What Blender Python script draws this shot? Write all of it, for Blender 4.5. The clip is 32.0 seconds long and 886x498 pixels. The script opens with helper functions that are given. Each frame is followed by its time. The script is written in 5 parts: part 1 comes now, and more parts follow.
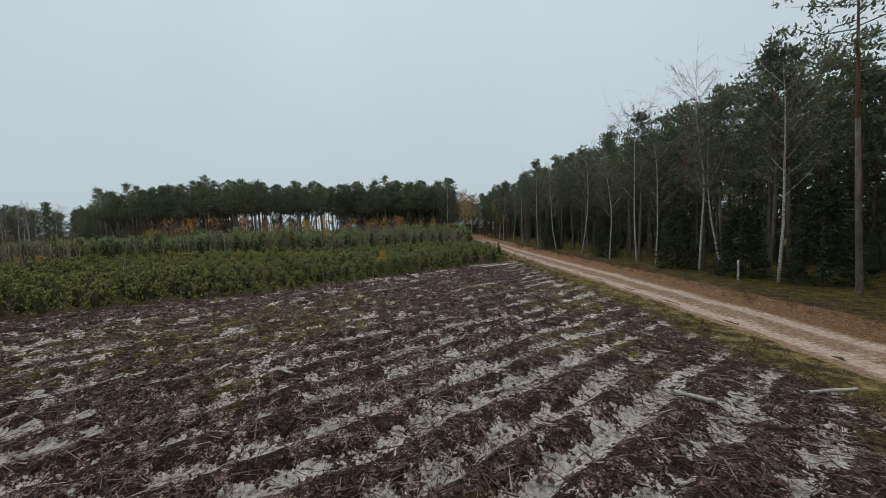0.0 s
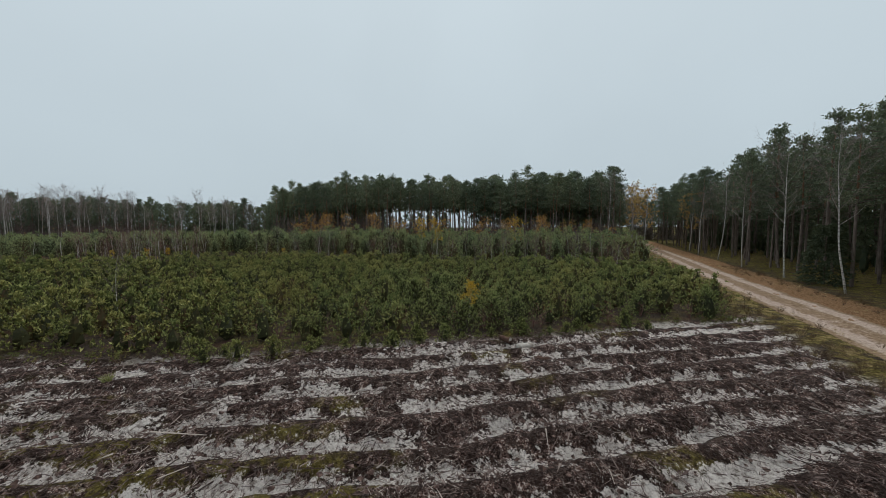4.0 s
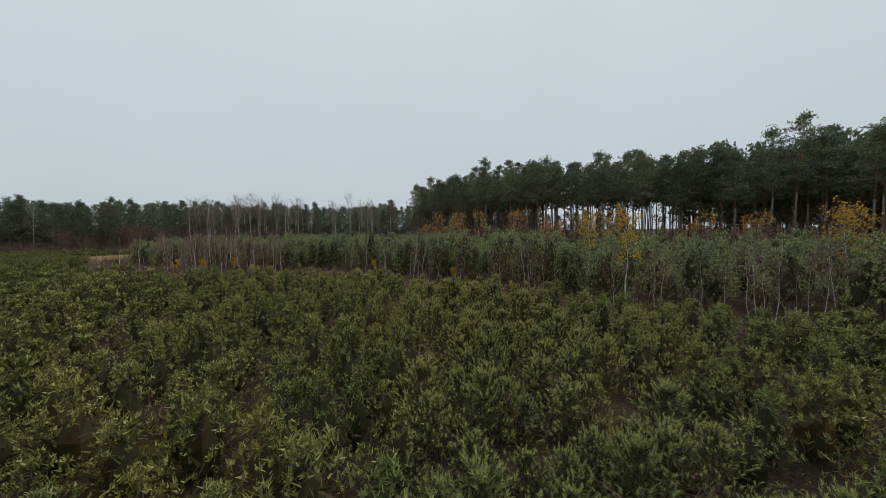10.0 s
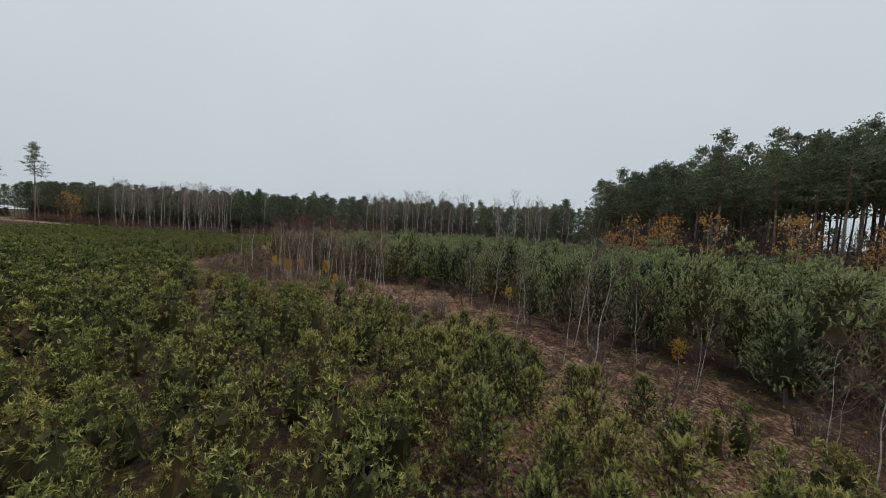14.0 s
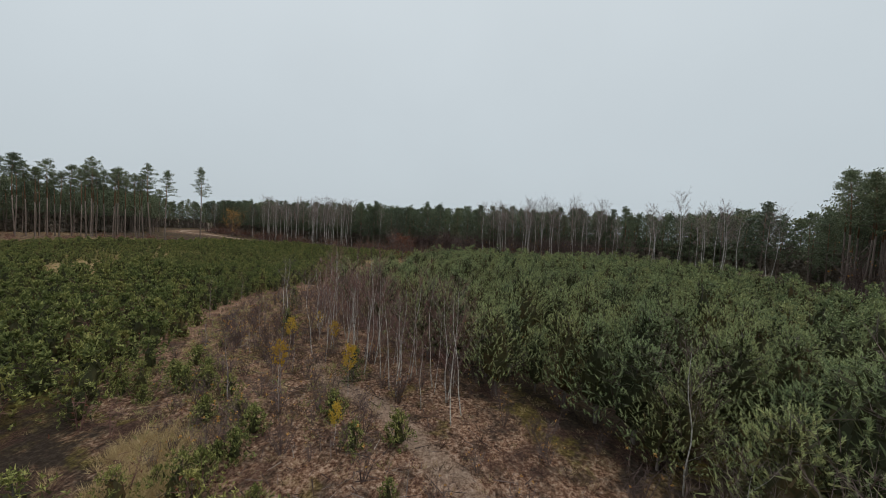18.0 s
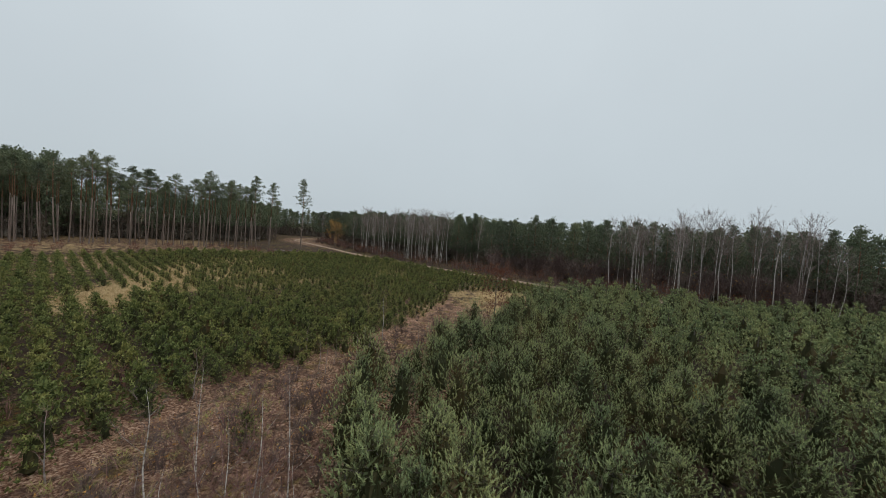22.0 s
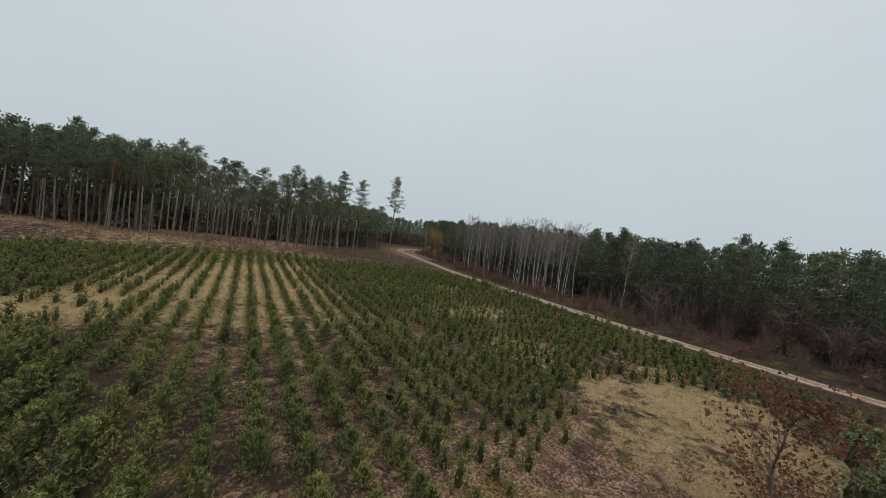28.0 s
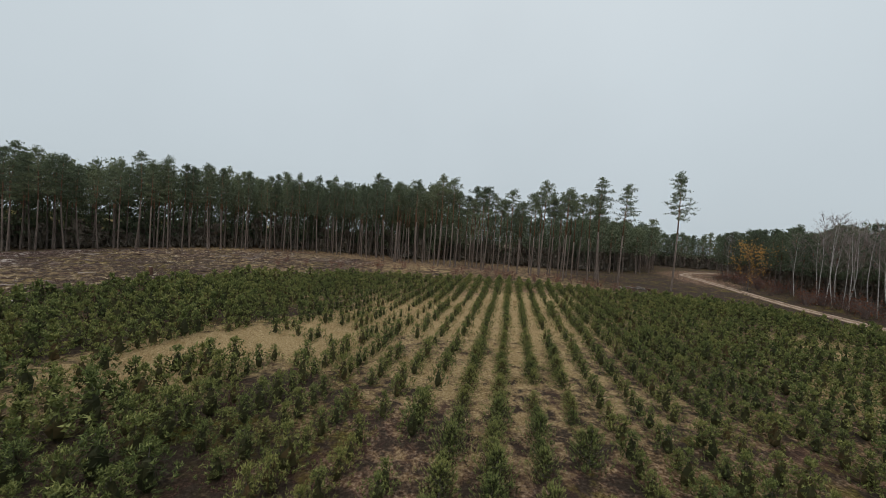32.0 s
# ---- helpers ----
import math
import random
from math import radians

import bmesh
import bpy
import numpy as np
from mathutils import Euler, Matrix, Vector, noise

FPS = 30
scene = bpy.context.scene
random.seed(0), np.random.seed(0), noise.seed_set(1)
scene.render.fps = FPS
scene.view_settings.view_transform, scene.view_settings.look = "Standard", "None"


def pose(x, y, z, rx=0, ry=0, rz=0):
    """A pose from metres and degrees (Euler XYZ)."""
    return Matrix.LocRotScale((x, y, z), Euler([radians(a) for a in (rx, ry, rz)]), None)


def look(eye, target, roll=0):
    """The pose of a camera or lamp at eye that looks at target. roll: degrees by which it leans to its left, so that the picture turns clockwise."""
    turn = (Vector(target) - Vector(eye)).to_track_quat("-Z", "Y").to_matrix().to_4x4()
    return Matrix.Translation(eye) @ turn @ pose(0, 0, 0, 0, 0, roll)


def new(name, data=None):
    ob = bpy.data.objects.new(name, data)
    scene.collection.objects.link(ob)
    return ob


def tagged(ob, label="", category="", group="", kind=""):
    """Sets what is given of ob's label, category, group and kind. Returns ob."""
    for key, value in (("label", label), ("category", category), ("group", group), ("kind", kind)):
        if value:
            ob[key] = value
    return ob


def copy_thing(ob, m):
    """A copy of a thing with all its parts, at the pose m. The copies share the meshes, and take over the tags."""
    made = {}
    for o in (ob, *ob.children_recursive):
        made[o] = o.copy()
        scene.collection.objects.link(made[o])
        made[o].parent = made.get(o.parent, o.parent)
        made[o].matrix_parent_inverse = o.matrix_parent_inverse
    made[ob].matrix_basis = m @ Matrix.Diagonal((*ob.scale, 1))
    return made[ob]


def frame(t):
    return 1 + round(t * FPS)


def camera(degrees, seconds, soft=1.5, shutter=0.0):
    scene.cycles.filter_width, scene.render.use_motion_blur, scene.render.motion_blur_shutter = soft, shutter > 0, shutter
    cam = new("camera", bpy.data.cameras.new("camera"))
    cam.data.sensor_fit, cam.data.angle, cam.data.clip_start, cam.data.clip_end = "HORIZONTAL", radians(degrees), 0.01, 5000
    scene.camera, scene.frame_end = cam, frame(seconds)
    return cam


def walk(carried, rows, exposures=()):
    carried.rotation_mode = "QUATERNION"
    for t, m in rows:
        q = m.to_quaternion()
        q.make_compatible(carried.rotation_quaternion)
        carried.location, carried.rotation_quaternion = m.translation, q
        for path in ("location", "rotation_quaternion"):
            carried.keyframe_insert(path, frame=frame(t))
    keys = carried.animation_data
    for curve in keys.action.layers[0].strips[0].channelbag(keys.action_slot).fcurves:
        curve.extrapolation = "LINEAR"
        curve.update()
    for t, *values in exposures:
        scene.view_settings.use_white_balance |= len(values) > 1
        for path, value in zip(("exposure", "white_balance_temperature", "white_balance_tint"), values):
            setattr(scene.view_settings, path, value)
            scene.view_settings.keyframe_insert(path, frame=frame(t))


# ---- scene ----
cam = camera(102.5, 32.0, 0.9)
PATH = [
    (0, (0.255, 1.493, 4.336), (0.309, 3.488, 4.203), -2.3),
    (0.5, (0.886, 3.751, 4.437), (0.83, 5.746, 4.304), -1.9),
    (1, (1.293, 5.917, 4.546), (1.121, 7.905, 4.412), -1.8),
    (1.5, (1.566, 7.962, 4.611), (1.287, 9.938, 4.479), -1.9),
    (2, (1.703, 9.977, 4.699), (1.32, 11.935, 4.567), -2.4),
    (2.5, (1.7, 12.019, 4.798), (1.208, 13.953, 4.668), -2.5),
    (3, (1.606, 14.011, 4.92), (1.008, 15.915, 4.794), -1.5),
    (3.5, (1.349, 15.912, 4.999), (0.666, 17.788, 4.874), -0.7),
    (5.5, (-0.636, 23.075, 4.983), (-1.641, 24.8, 4.862), -0.3),
    (6, (-1.299, 24.785, 4.978), (-2.376, 26.467, 4.859), -0.0),
    (6.5, (-2.018, 26.498, 4.955), (-3.154, 28.139, 4.839), -0.5),
    (7, (-2.816, 28.138, 4.94), (-4.005, 29.742, 4.826), -1.2),
    (7.5, (-3.676, 29.72, 4.922), (-4.916, 31.285, 4.81), -1.3),
    (8, (-4.552, 31.304, 4.938), (-5.84, 32.829, 4.827), -1.2),
    (8.5, (-5.526, 32.827, 4.96), (-6.855, 34.318, 4.85), -1.1),
    (9, (-6.546, 34.32, 4.978), (-7.916, 35.772, 4.869), -1.0),
    (9.5, (-7.588, 35.832, 4.988), (-9.012, 37.231, 4.881), -0.9),
    (10, (-8.65, 37.213, 4.996), (-10.134, 38.55, 4.891), -0.7),
    (10.5, (-9.742, 38.604, 5.022), (-11.296, 39.859, 4.914), 0.1),
    (11, (-11.021, 40.05, 5.127), (-12.645, 41.213, 5.014), 0.3),
    (11.5, (-12.51, 41.448, 5.151), (-14.202, 42.508, 5.038), 0.5),
    (12, (-14.056, 42.727, 5.147), (-15.813, 43.676, 5.035), 1.5),
    (12.5, (-15.658, 43.979, 5.161), (-17.475, 44.805, 5.049), 2.4),
    (13, (-17.277, 45.033, 5.143), (-19.145, 45.74, 5.034), 2.9),
    (13.5, (-18.907, 45.961, 5.169), (-20.814, 46.555, 5.062), 3.4),
    (14, (-20.533, 46.68, 5.266), (-22.466, 47.179, 5.157), 2.9),
    (14.5, (-22.179, 47.262, 5.409), (-24.133, 47.676, 5.301), 2.5),
    (16.5, (-28.945, 48.896, 6.26), (-30.942, 48.95, 6.155), 3.8),
    (17, (-30.817, 49.109, 6.495), (-32.814, 49.069, 6.388), 3.8),
    (17.5, (-32.7, 49.217, 6.703), (-34.693, 49.098, 6.598), 3.7),
    (18, (-34.57, 49.29, 6.956), (-36.559, 49.106, 6.851), 2.8),
    (18.5, (-36.506, 49.293, 7.241), (-38.487, 49.041, 7.138), 2.7),
    (19, (-38.605, 49.204, 7.559), (-40.576, 48.882, 7.46), 3.3),
    (19.5, (-40.48, 49.002, 7.811), (-42.439, 48.61, 7.715), 3.8),
    (20, (-42.421, 48.754, 8.044), (-44.364, 48.29, 7.952), 4.3),
    (20.5, (-44.353, 48.39, 8.283), (-46.277, 47.852, 8.192), 4.6),
    (21, (-46.127, 48.097, 8.625), (-48.026, 47.477, 8.532), 4.9),
    (21.5, (-47.857, 47.701, 8.834), (-49.729, 47.004, 8.742), 5.1),
    (22, (-49.673, 47.215, 8.947), (-51.52, 46.453, 8.858), 4.3),
    (22.5, (-51.571, 46.618, 9.09), (-53.394, 45.8, 8.999), 3.1),
    (23, (-53.47, 45.976, 9.225), (-55.268, 45.104, 9.134), 2.5),
    (23.5, (-55.505, 45.137, 9.422), (-57.289, 44.236, 9.327), 1.8),
    (24, (-57.286, 44.183, 9.436), (-59.071, 43.285, 9.344), 0.8),
    (24.5, (-59.115, 43.261, 9.396), (-60.898, 42.359, 9.31), 1.1),
    (26.5, (-67.03, 40.316, 8.769), (-68.771, 39.334, 8.697), 2.5),
    (27, (-68.555, 39.471, 8.764), (-70.242, 38.399, 8.695), 4.5),
    (27.5, (-70.05, 38.592, 8.76), (-71.658, 37.403, 8.692), 6.5),
    (28, (-71.549, 37.64, 8.731), (-73.039, 36.307, 8.663), 8.0),
    (28.5, (-72.903, 36.6, 8.708), (-74.235, 35.109, 8.638), 9.4),
    (29, (-74.057, 35.371, 8.66), (-75.225, 33.748, 8.59), 10.0),
    (29.5, (-75.052, 34.027, 8.559), (-76.065, 32.305, 8.486), 9.5),
    (30, (-75.858, 32.703, 8.39), (-76.727, 30.903, 8.317), 8.3),
    (30.5, (-76.554, 31.268, 8.22), (-77.275, 29.404, 8.146), 7.2),
    (31, (-77.124, 29.818, 8.04), (-77.679, 27.897, 7.97), 7.1),
    (31.5, (-77.539, 28.396, 7.88), (-77.937, 26.438, 7.81), 6.3),
    (32, (-77.764, 27.088, 7.751), (-78.049, 25.11, 7.679), 3.9),
]
EXPOSURES = [(0, 0.0, 6450, 11.8), (8, 0.0, 6450, 11.8), (10.5, 0.0, 6720, 15.0), (16, 0.0, 6720, 15.0), (19, 0.0, 6660, 14.2), (32, 0.0, 6640, 14.0)]
walk(cam, [(t, look(eye, target, roll)) for t, eye, target, roll in PATH], EXPOSURES)

# ---- light ----
world = bpy.data.worlds.new("overcast_sky")
scene.world = world
world.use_nodes = True
wn, wl = world.node_tree.nodes, world.node_tree.links
wn.clear()
w_out = wn.new("ShaderNodeOutputWorld")
w_add = wn.new("ShaderNodeAddShader")
w_clear = wn.new("ShaderNodeBackground")
w_cloud = wn.new("ShaderNodeBackground")
w_sky = wn.new("ShaderNodeTexSky")
w_sky.sky_type = "NISHITA"
w_sky.sun_disc = False
w_sky.sun_elevation, w_sky.sun_rotation = radians(72), radians(200)
w_sky.dust_density = 6.0
w_clear.inputs["Strength"].default_value = 0.006
w_co = wn.new("ShaderNodeTexCoord")
w_sep = wn.new("ShaderNodeSeparateXYZ")
w_ramp = wn.new("ShaderNodeValToRGB")
w_ramp.color_ramp.elements[0].position, w_ramp.color_ramp.elements[0].color = 0.0, (0.488, 0.58, 0.622, 1)
w_ramp.color_ramp.elements[1].position, w_ramp.color_ramp.elements[1].color = 0.55, (0.595, 0.69, 0.727, 1)
w_noise = wn.new("ShaderNodeTexNoise")
w_noise.inputs["Scale"].default_value, w_noise.inputs["Detail"].default_value = 2.2, 4
w_map = wn.new("ShaderNodeMapRange")
w_map.inputs["To Min"].default_value, w_map.inputs["To Max"].default_value = 0.90, 1.02
wl.new(w_co.outputs["Generated"], w_sep.inputs[0])
wl.new(w_co.outputs["Generated"], w_noise.inputs["Vector"])
wl.new(w_sep.outputs["Z"], w_ramp.inputs[0])
wl.new(w_ramp.outputs[0], w_cloud.inputs["Color"])
wl.new(w_noise.outputs[0], w_map.inputs["Value"])
wl.new(w_map.outputs[0], w_cloud.inputs["Strength"])
wl.new(w_sky.outputs[0], w_clear.inputs["Color"])
wl.new(w_clear.outputs[0], w_add.inputs[0])
wl.new(w_cloud.outputs[0], w_add.inputs[1])
wl.new(w_add.outputs[0], w_out.inputs[0])

sun = new("sun", bpy.data.lights.new("sun", "SUN"))
sun.data.energy, sun.data.angle, sun.data.color = 1.45, radians(40), (1.0, 0.97, 0.93)
sun.matrix_world = pose(0, 0, 60, 28, 0, 160)

# ---- materials ----


def material(name, rough=0.9):
    m = bpy.data.materials.new(name)
    m.use_nodes = True
    n, l = m.node_tree.nodes, m.node_tree.links
    b = n["Principled BSDF"]
    b.inputs["Roughness"].default_value = rough
    b.inputs["Specular IOR Level"].default_value = 0.25
    return m, n, l, b


def ramp_node(n, stops):
    r = n.new("ShaderNodeValToRGB")
    e = r.color_ramp.elements
    while len(e) < len(stops):
        e.new(0.5)
    for k, (p, c) in enumerate(stops):
        e[k].position, e[k].color = p, (*c, 1)
    return r


def noise_node(n, l, vec, scale, detail=3.0, rough=0.55):
    t = n.new("ShaderNodeTexNoise")
    t.inputs["Scale"].default_value, t.inputs["Detail"].default_value = scale, detail
    t.inputs["Roughness"].default_value = rough
    l.new(vec, t.inputs["Vector"])
    return t.outputs[0]


def mix_node(n, l, fac, a, b, blend="MIX"):
    m = n.new("ShaderNodeMix")
    m.data_type, m.blend_type = "RGBA", blend
    for sock, v in ((m.inputs[0], fac), (m.inputs[6], a), (m.inputs[7], b)):
        if isinstance(v, (int, float)):
            sock.default_value = v
        elif isinstance(v, tuple):
            sock.default_value = (*v, 1)
        else:
            l.new(v, sock)
    return m.outputs[2]


def math_node(n, l, op, a, b=0.0, clamp=False):
    m = n.new("ShaderNodeMath")
    m.operation, m.use_clamp = op, clamp
    for sock, v in ((m.inputs[0], a), (m.inputs[1], b)):
        if isinstance(v, (int, float)):
            sock.default_value = v
        else:
            l.new(v, sock)
    return m.outputs[0]


def step_node(n, l, value, lo, hi):
    m = n.new("ShaderNodeMapRange")
    m.interpolation_type = "SMOOTHSTEP"
    m.inputs["From Min"].default_value, m.inputs["From Max"].default_value = lo, hi
    l.new(value, m.inputs["Value"])
    return m.outputs[0]


def foliage(name, stops, patch=0.35, drift=0.25, through_light=0.25):
    """Needles and leaves: every blade differs a little, and tree from tree, in broad drifts."""
    m, n, l, b = material(name, 0.65)
    g = n.new("ShaderNodeNewGeometry")
    o = n.new("ShaderNodeObjectInfo")
    a = math_node(n, l, "MULTIPLY", g.outputs["Random Per Island"], 0.30)
    d = math_node(n, l, "MULTIPLY", noise_node(n, l, g.outputs["Position"], patch, 2.0), drift * 2.4)
    tint = n.new("ShaderNodeAttribute")
    tint.attribute_name = "tint"
    r = math_node(n, l, "ADD", math_node(n, l, "MULTIPLY", o.outputs["Random"], 0.06), math_node(n, l, "MULTIPLY", tint.outputs["Fac"], 0.34))
    s = math_node(n, l, "ADD", math_node(n, l, "ADD", a, d), r)
    c = ramp_node(n, stops)
    l.new(s, c.inputs[0])
    l.new(c.outputs[0], b.inputs["Base Color"])
    b.inputs["Subsurface Weight"].default_value = 0.0
    if through_light:
        t = n.new("ShaderNodeBsdfTranslucent")
        l.new(c.outputs[0], t.inputs["Color"])
        mx = n.new("ShaderNodeMixShader")
        mx.inputs[0].default_value = through_light
        l.new(b.outputs[0], mx.inputs[1])
        l.new(t.outputs[0], mx.inputs[2])
        l.new(mx.outputs[0], n["Material Output"].inputs[0])
    return m


def bark(name, stops, scale=6.0, stretch=0.25, bump=0.4):
    m, n, l, b = material(name, 0.95)
    g = n.new("ShaderNodeNewGeometry")
    mp = n.new("ShaderNodeMapping")
    mp.inputs["Scale"].default_value = (1, 1, stretch)
    l.new(g.outputs["Position"], mp.inputs["Vector"])
    f = noise_node(n, l, mp.outputs[0], scale, 5.0, 0.65)
    isl = math_node(n, l, "MULTIPLY", g.outputs["Random Per Island"], 0.2)
    s = math_node(n, l, "ADD", math_node(n, l, "SUBTRACT", f, 0.1), isl)
    c = ramp_node(n, stops)
    l.new(s, c.inputs[0])
    l.new(c.outputs[0], b.inputs["Base Color"])
    bp = n.new("ShaderNodeBump")
    bp.inputs["Strength"].default_value, bp.inputs["Distance"].default_value = bump, 0.03
    l.new(f, bp.inputs["Height"])
    l.new(bp.outputs[0], b.inputs["Normal"])
    return m


M_YOUNG = foliage("young_pine_needles", [(0.15, (0.042, 0.055, 0.018)), (0.45, (0.086, 0.103, 0.030)), (0.7, (0.136, 0.148, 0.041)), (0.95, (0.22, 0.19, 0.055))], 0.25)
M_YOUNG_TIP = foliage("young_pine_tips", [(0.15, (0.160, 0.195, 0.066)), (0.5, (0.285, 0.318, 0.104)), (0.95, (0.45, 0.415, 0.138))], 0.25)
# Young pine needles again, with the camera's cooler tint put into their colour.
M_EAST = foliage("cool_tint_pine_needles", [(0.15, (0.050, 0.069, 0.025)), (0.45, (0.099, 0.125, 0.042)), (0.7, (0.155, 0.175, 0.055)), (0.95, (0.25, 0.22, 0.068))], 0.25)
M_EAST_TIP = foliage("cool_tint_pine_tips", [(0.15, (0.155, 0.202, 0.075)), (0.5, (0.277, 0.326, 0.117)), (0.95, (0.44, 0.425, 0.15))], 0.25)
M_ROWS = foliage("row_pine_needles", [(0.15, (0.040, 0.058, 0.020)), (0.45, (0.078, 0.102, 0.031)), (0.75, (0.124, 0.144, 0.042)), (0.98, (0.19, 0.18, 0.052))], 0.3)
M_ROWS_TIP = foliage("row_pine_tips", [(0.15, (0.110, 0.146, 0.050)), (0.5, (0.195, 0.228, 0.076)), (0.95, (0.34, 0.33, 0.108))], 0.3)
M_THICK = foliage("thicket_pine_needles", [(0.15, (0.056, 0.079, 0.038)), (0.45, (0.107, 0.140, 0.066)), (0.7, (0.160, 0.192, 0.083)), (0.95, (0.245, 0.242, 0.097))], 0.3)
M_THICK_TIP = foliage("thicket_pine_candles", [(0.15, (0.152, 0.212, 0.108)), (0.5, (0.262, 0.330, 0.160)), (0.95, (0.42, 0.45, 0.198))], 0.3)
M_TALL = foliage("tall_pine_needles", [(0.15, (0.057, 0.078, 0.053)), (0.5, (0.101, 0.129, 0.081)), (0.8, (0.149, 0.178, 0.101)), (1.0, (0.207, 0.218, 0.115))], 0.12)
# Old needles inside small crowns, their colour deepened to stand for shade.
M_INNER = foliage("shaded_old_needles", [(0.15, (0.019, 0.025, 0.010)), (0.5, (0.038, 0.042, 0.017)), (0.75, (0.060, 0.056, 0.022)), (0.98, (0.11, 0.068, 0.030))], 0.4)
M_SPRUCE = foliage("spruce_needles", [(0.15, (0.034, 0.048, 0.030)), (0.6, (0.068, 0.086, 0.047)), (1.0, (0.11, 0.12, 0.06))], 0.12)
# Undergrowth paled to grey-brown: haze among the stems put into its colour.
M_BROWSE = foliage("hazy_undergrowth", [(0.15, (0.12, 0.105, 0.085)), (0.6, (0.20, 0.172, 0.138)), (1.0, (0.28, 0.228, 0.178))], 0.12)
M_YELLOW = foliage("yellow_leaves", [(0.1, (0.22, 0.12, 0.02)), (0.5, (0.45, 0.27, 0.03)), (0.9, (0.6, 0.42, 0.06))], 0.3)
M_ORANGE = foliage("orange_leaves", [(0.1, (0.20, 0.08, 0.025)), (0.5, (0.40, 0.19, 0.05)), (0.9, (0.55, 0.32, 0.09))], 0.3)
M_RED = foliage("russet_leaves", [(0.1, (0.07, 0.026, 0.018)), (0.5, (0.14, 0.052, 0.032)), (0.9, (0.24, 0.10, 0.05))], 0.3)
M_TWIG = foliage("bare_twigs", [(0.1, (0.055, 0.036, 0.032)), (0.5, (0.105, 0.070, 0.062)), (0.95, (0.19, 0.145, 0.125))], 0.2, 0.2, 0.0)
M_REDTWIG = foliage("red_birch_twigs", [(0.1, (0.085, 0.042, 0.036)), (0.5, (0.17, 0.088, 0.074)), (0.95, (0.26, 0.155, 0.125))], 0.2, 0.2, 0.0)
M_GOLD = foliage("golden_leaves", [(0.1, (0.26, 0.14, 0.035)), (0.5, (0.46, 0.28, 0.08)), (0.9, (0.60, 0.42, 0.15))], 0.3)
M_PALETWIG = foliage("pale_birch_twigs", [(0.1, (0.12, 0.088, 0.08)), (0.5, (0.21, 0.165, 0.15)), (0.95, (0.32, 0.27, 0.245))], 0.2, 0.2, 0.0)
M_STRAW = foliage("dry_grass", [(0.1, (0.20, 0.13, 0.062)), (0.5, (0.39, 0.285, 0.14)), (0.95, (0.60, 0.48, 0.27))], 0.2, 0.2, 0.1)
M_HEATH = foliage("heather", [(0.1, (0.035, 0.020, 0.016)), (0.5, (0.095, 0.056, 0.036)), (0.95, (0.19, 0.13, 0.06))], 0.25, 0.25, 0.0)
M_SLASH = foliage("felling_waste", [(0.1, (0.018, 0.010, 0.009)), (0.4, (0.065, 0.038, 0.032)), (0.62, (0.15, 0.105, 0.09)), (0.8, (0.42, 0.36, 0.31)), (1.0, (0.62, 0.56, 0.50))], 0.3, 0.12, 0.0)
M_BARK_LOW = bark("pine_bark_low", [(0.25, (0.055, 0.042, 0.036)), (0.5, (0.145, 0.112, 0.094)), (0.8, (0.27, 0.215, 0.18))])
M_BARK_HIGH = bark("pine_bark_high", [(0.25, (0.10, 0.055, 0.036)), (0.5, (0.24, 0.135, 0.085)), (0.8, (0.38, 0.25, 0.16))])
M_BARK_GREY = bark("grey_stem_bark", [(0.25, (0.05, 0.042, 0.038)), (0.5, (0.13, 0.112, 0.10)), (0.8, (0.25, 0.22, 0.19))])
M_BIRCH = bark("birch_bark", [(0.30, (0.03, 0.026, 0.024)), (0.42, (0.24, 0.215, 0.195)), (0.55, (0.54, 0.51, 0.47)), (0.9, (0.74, 0.71, 0.66))], 5.0, 2.2, 0.2)
M_SAPLING = bark("sapling_bark", [(0.28, (0.07, 0.05, 0.045)), (0.45, (0.20, 0.165, 0.15)), (0.65, (0.36, 0.32, 0.295)), (0.9, (0.52, 0.48, 0.45))], 5.0, 1.5, 0.2)
M_CUT = bark("bleached_log", [(0.25, (0.16, 0.13, 0.11)), (0.5, (0.40, 0.36, 0.32)), (0.8, (0.66, 0.63, 0.59))], 7.0, 1.0)
M_ROT = bark("rotten_log", [(0.25, (0.03, 0.018, 0.013)), (0.5, (0.085, 0.045, 0.032)), (0.8, (0.17, 0.10, 0.07))], 7.0, 1.0)


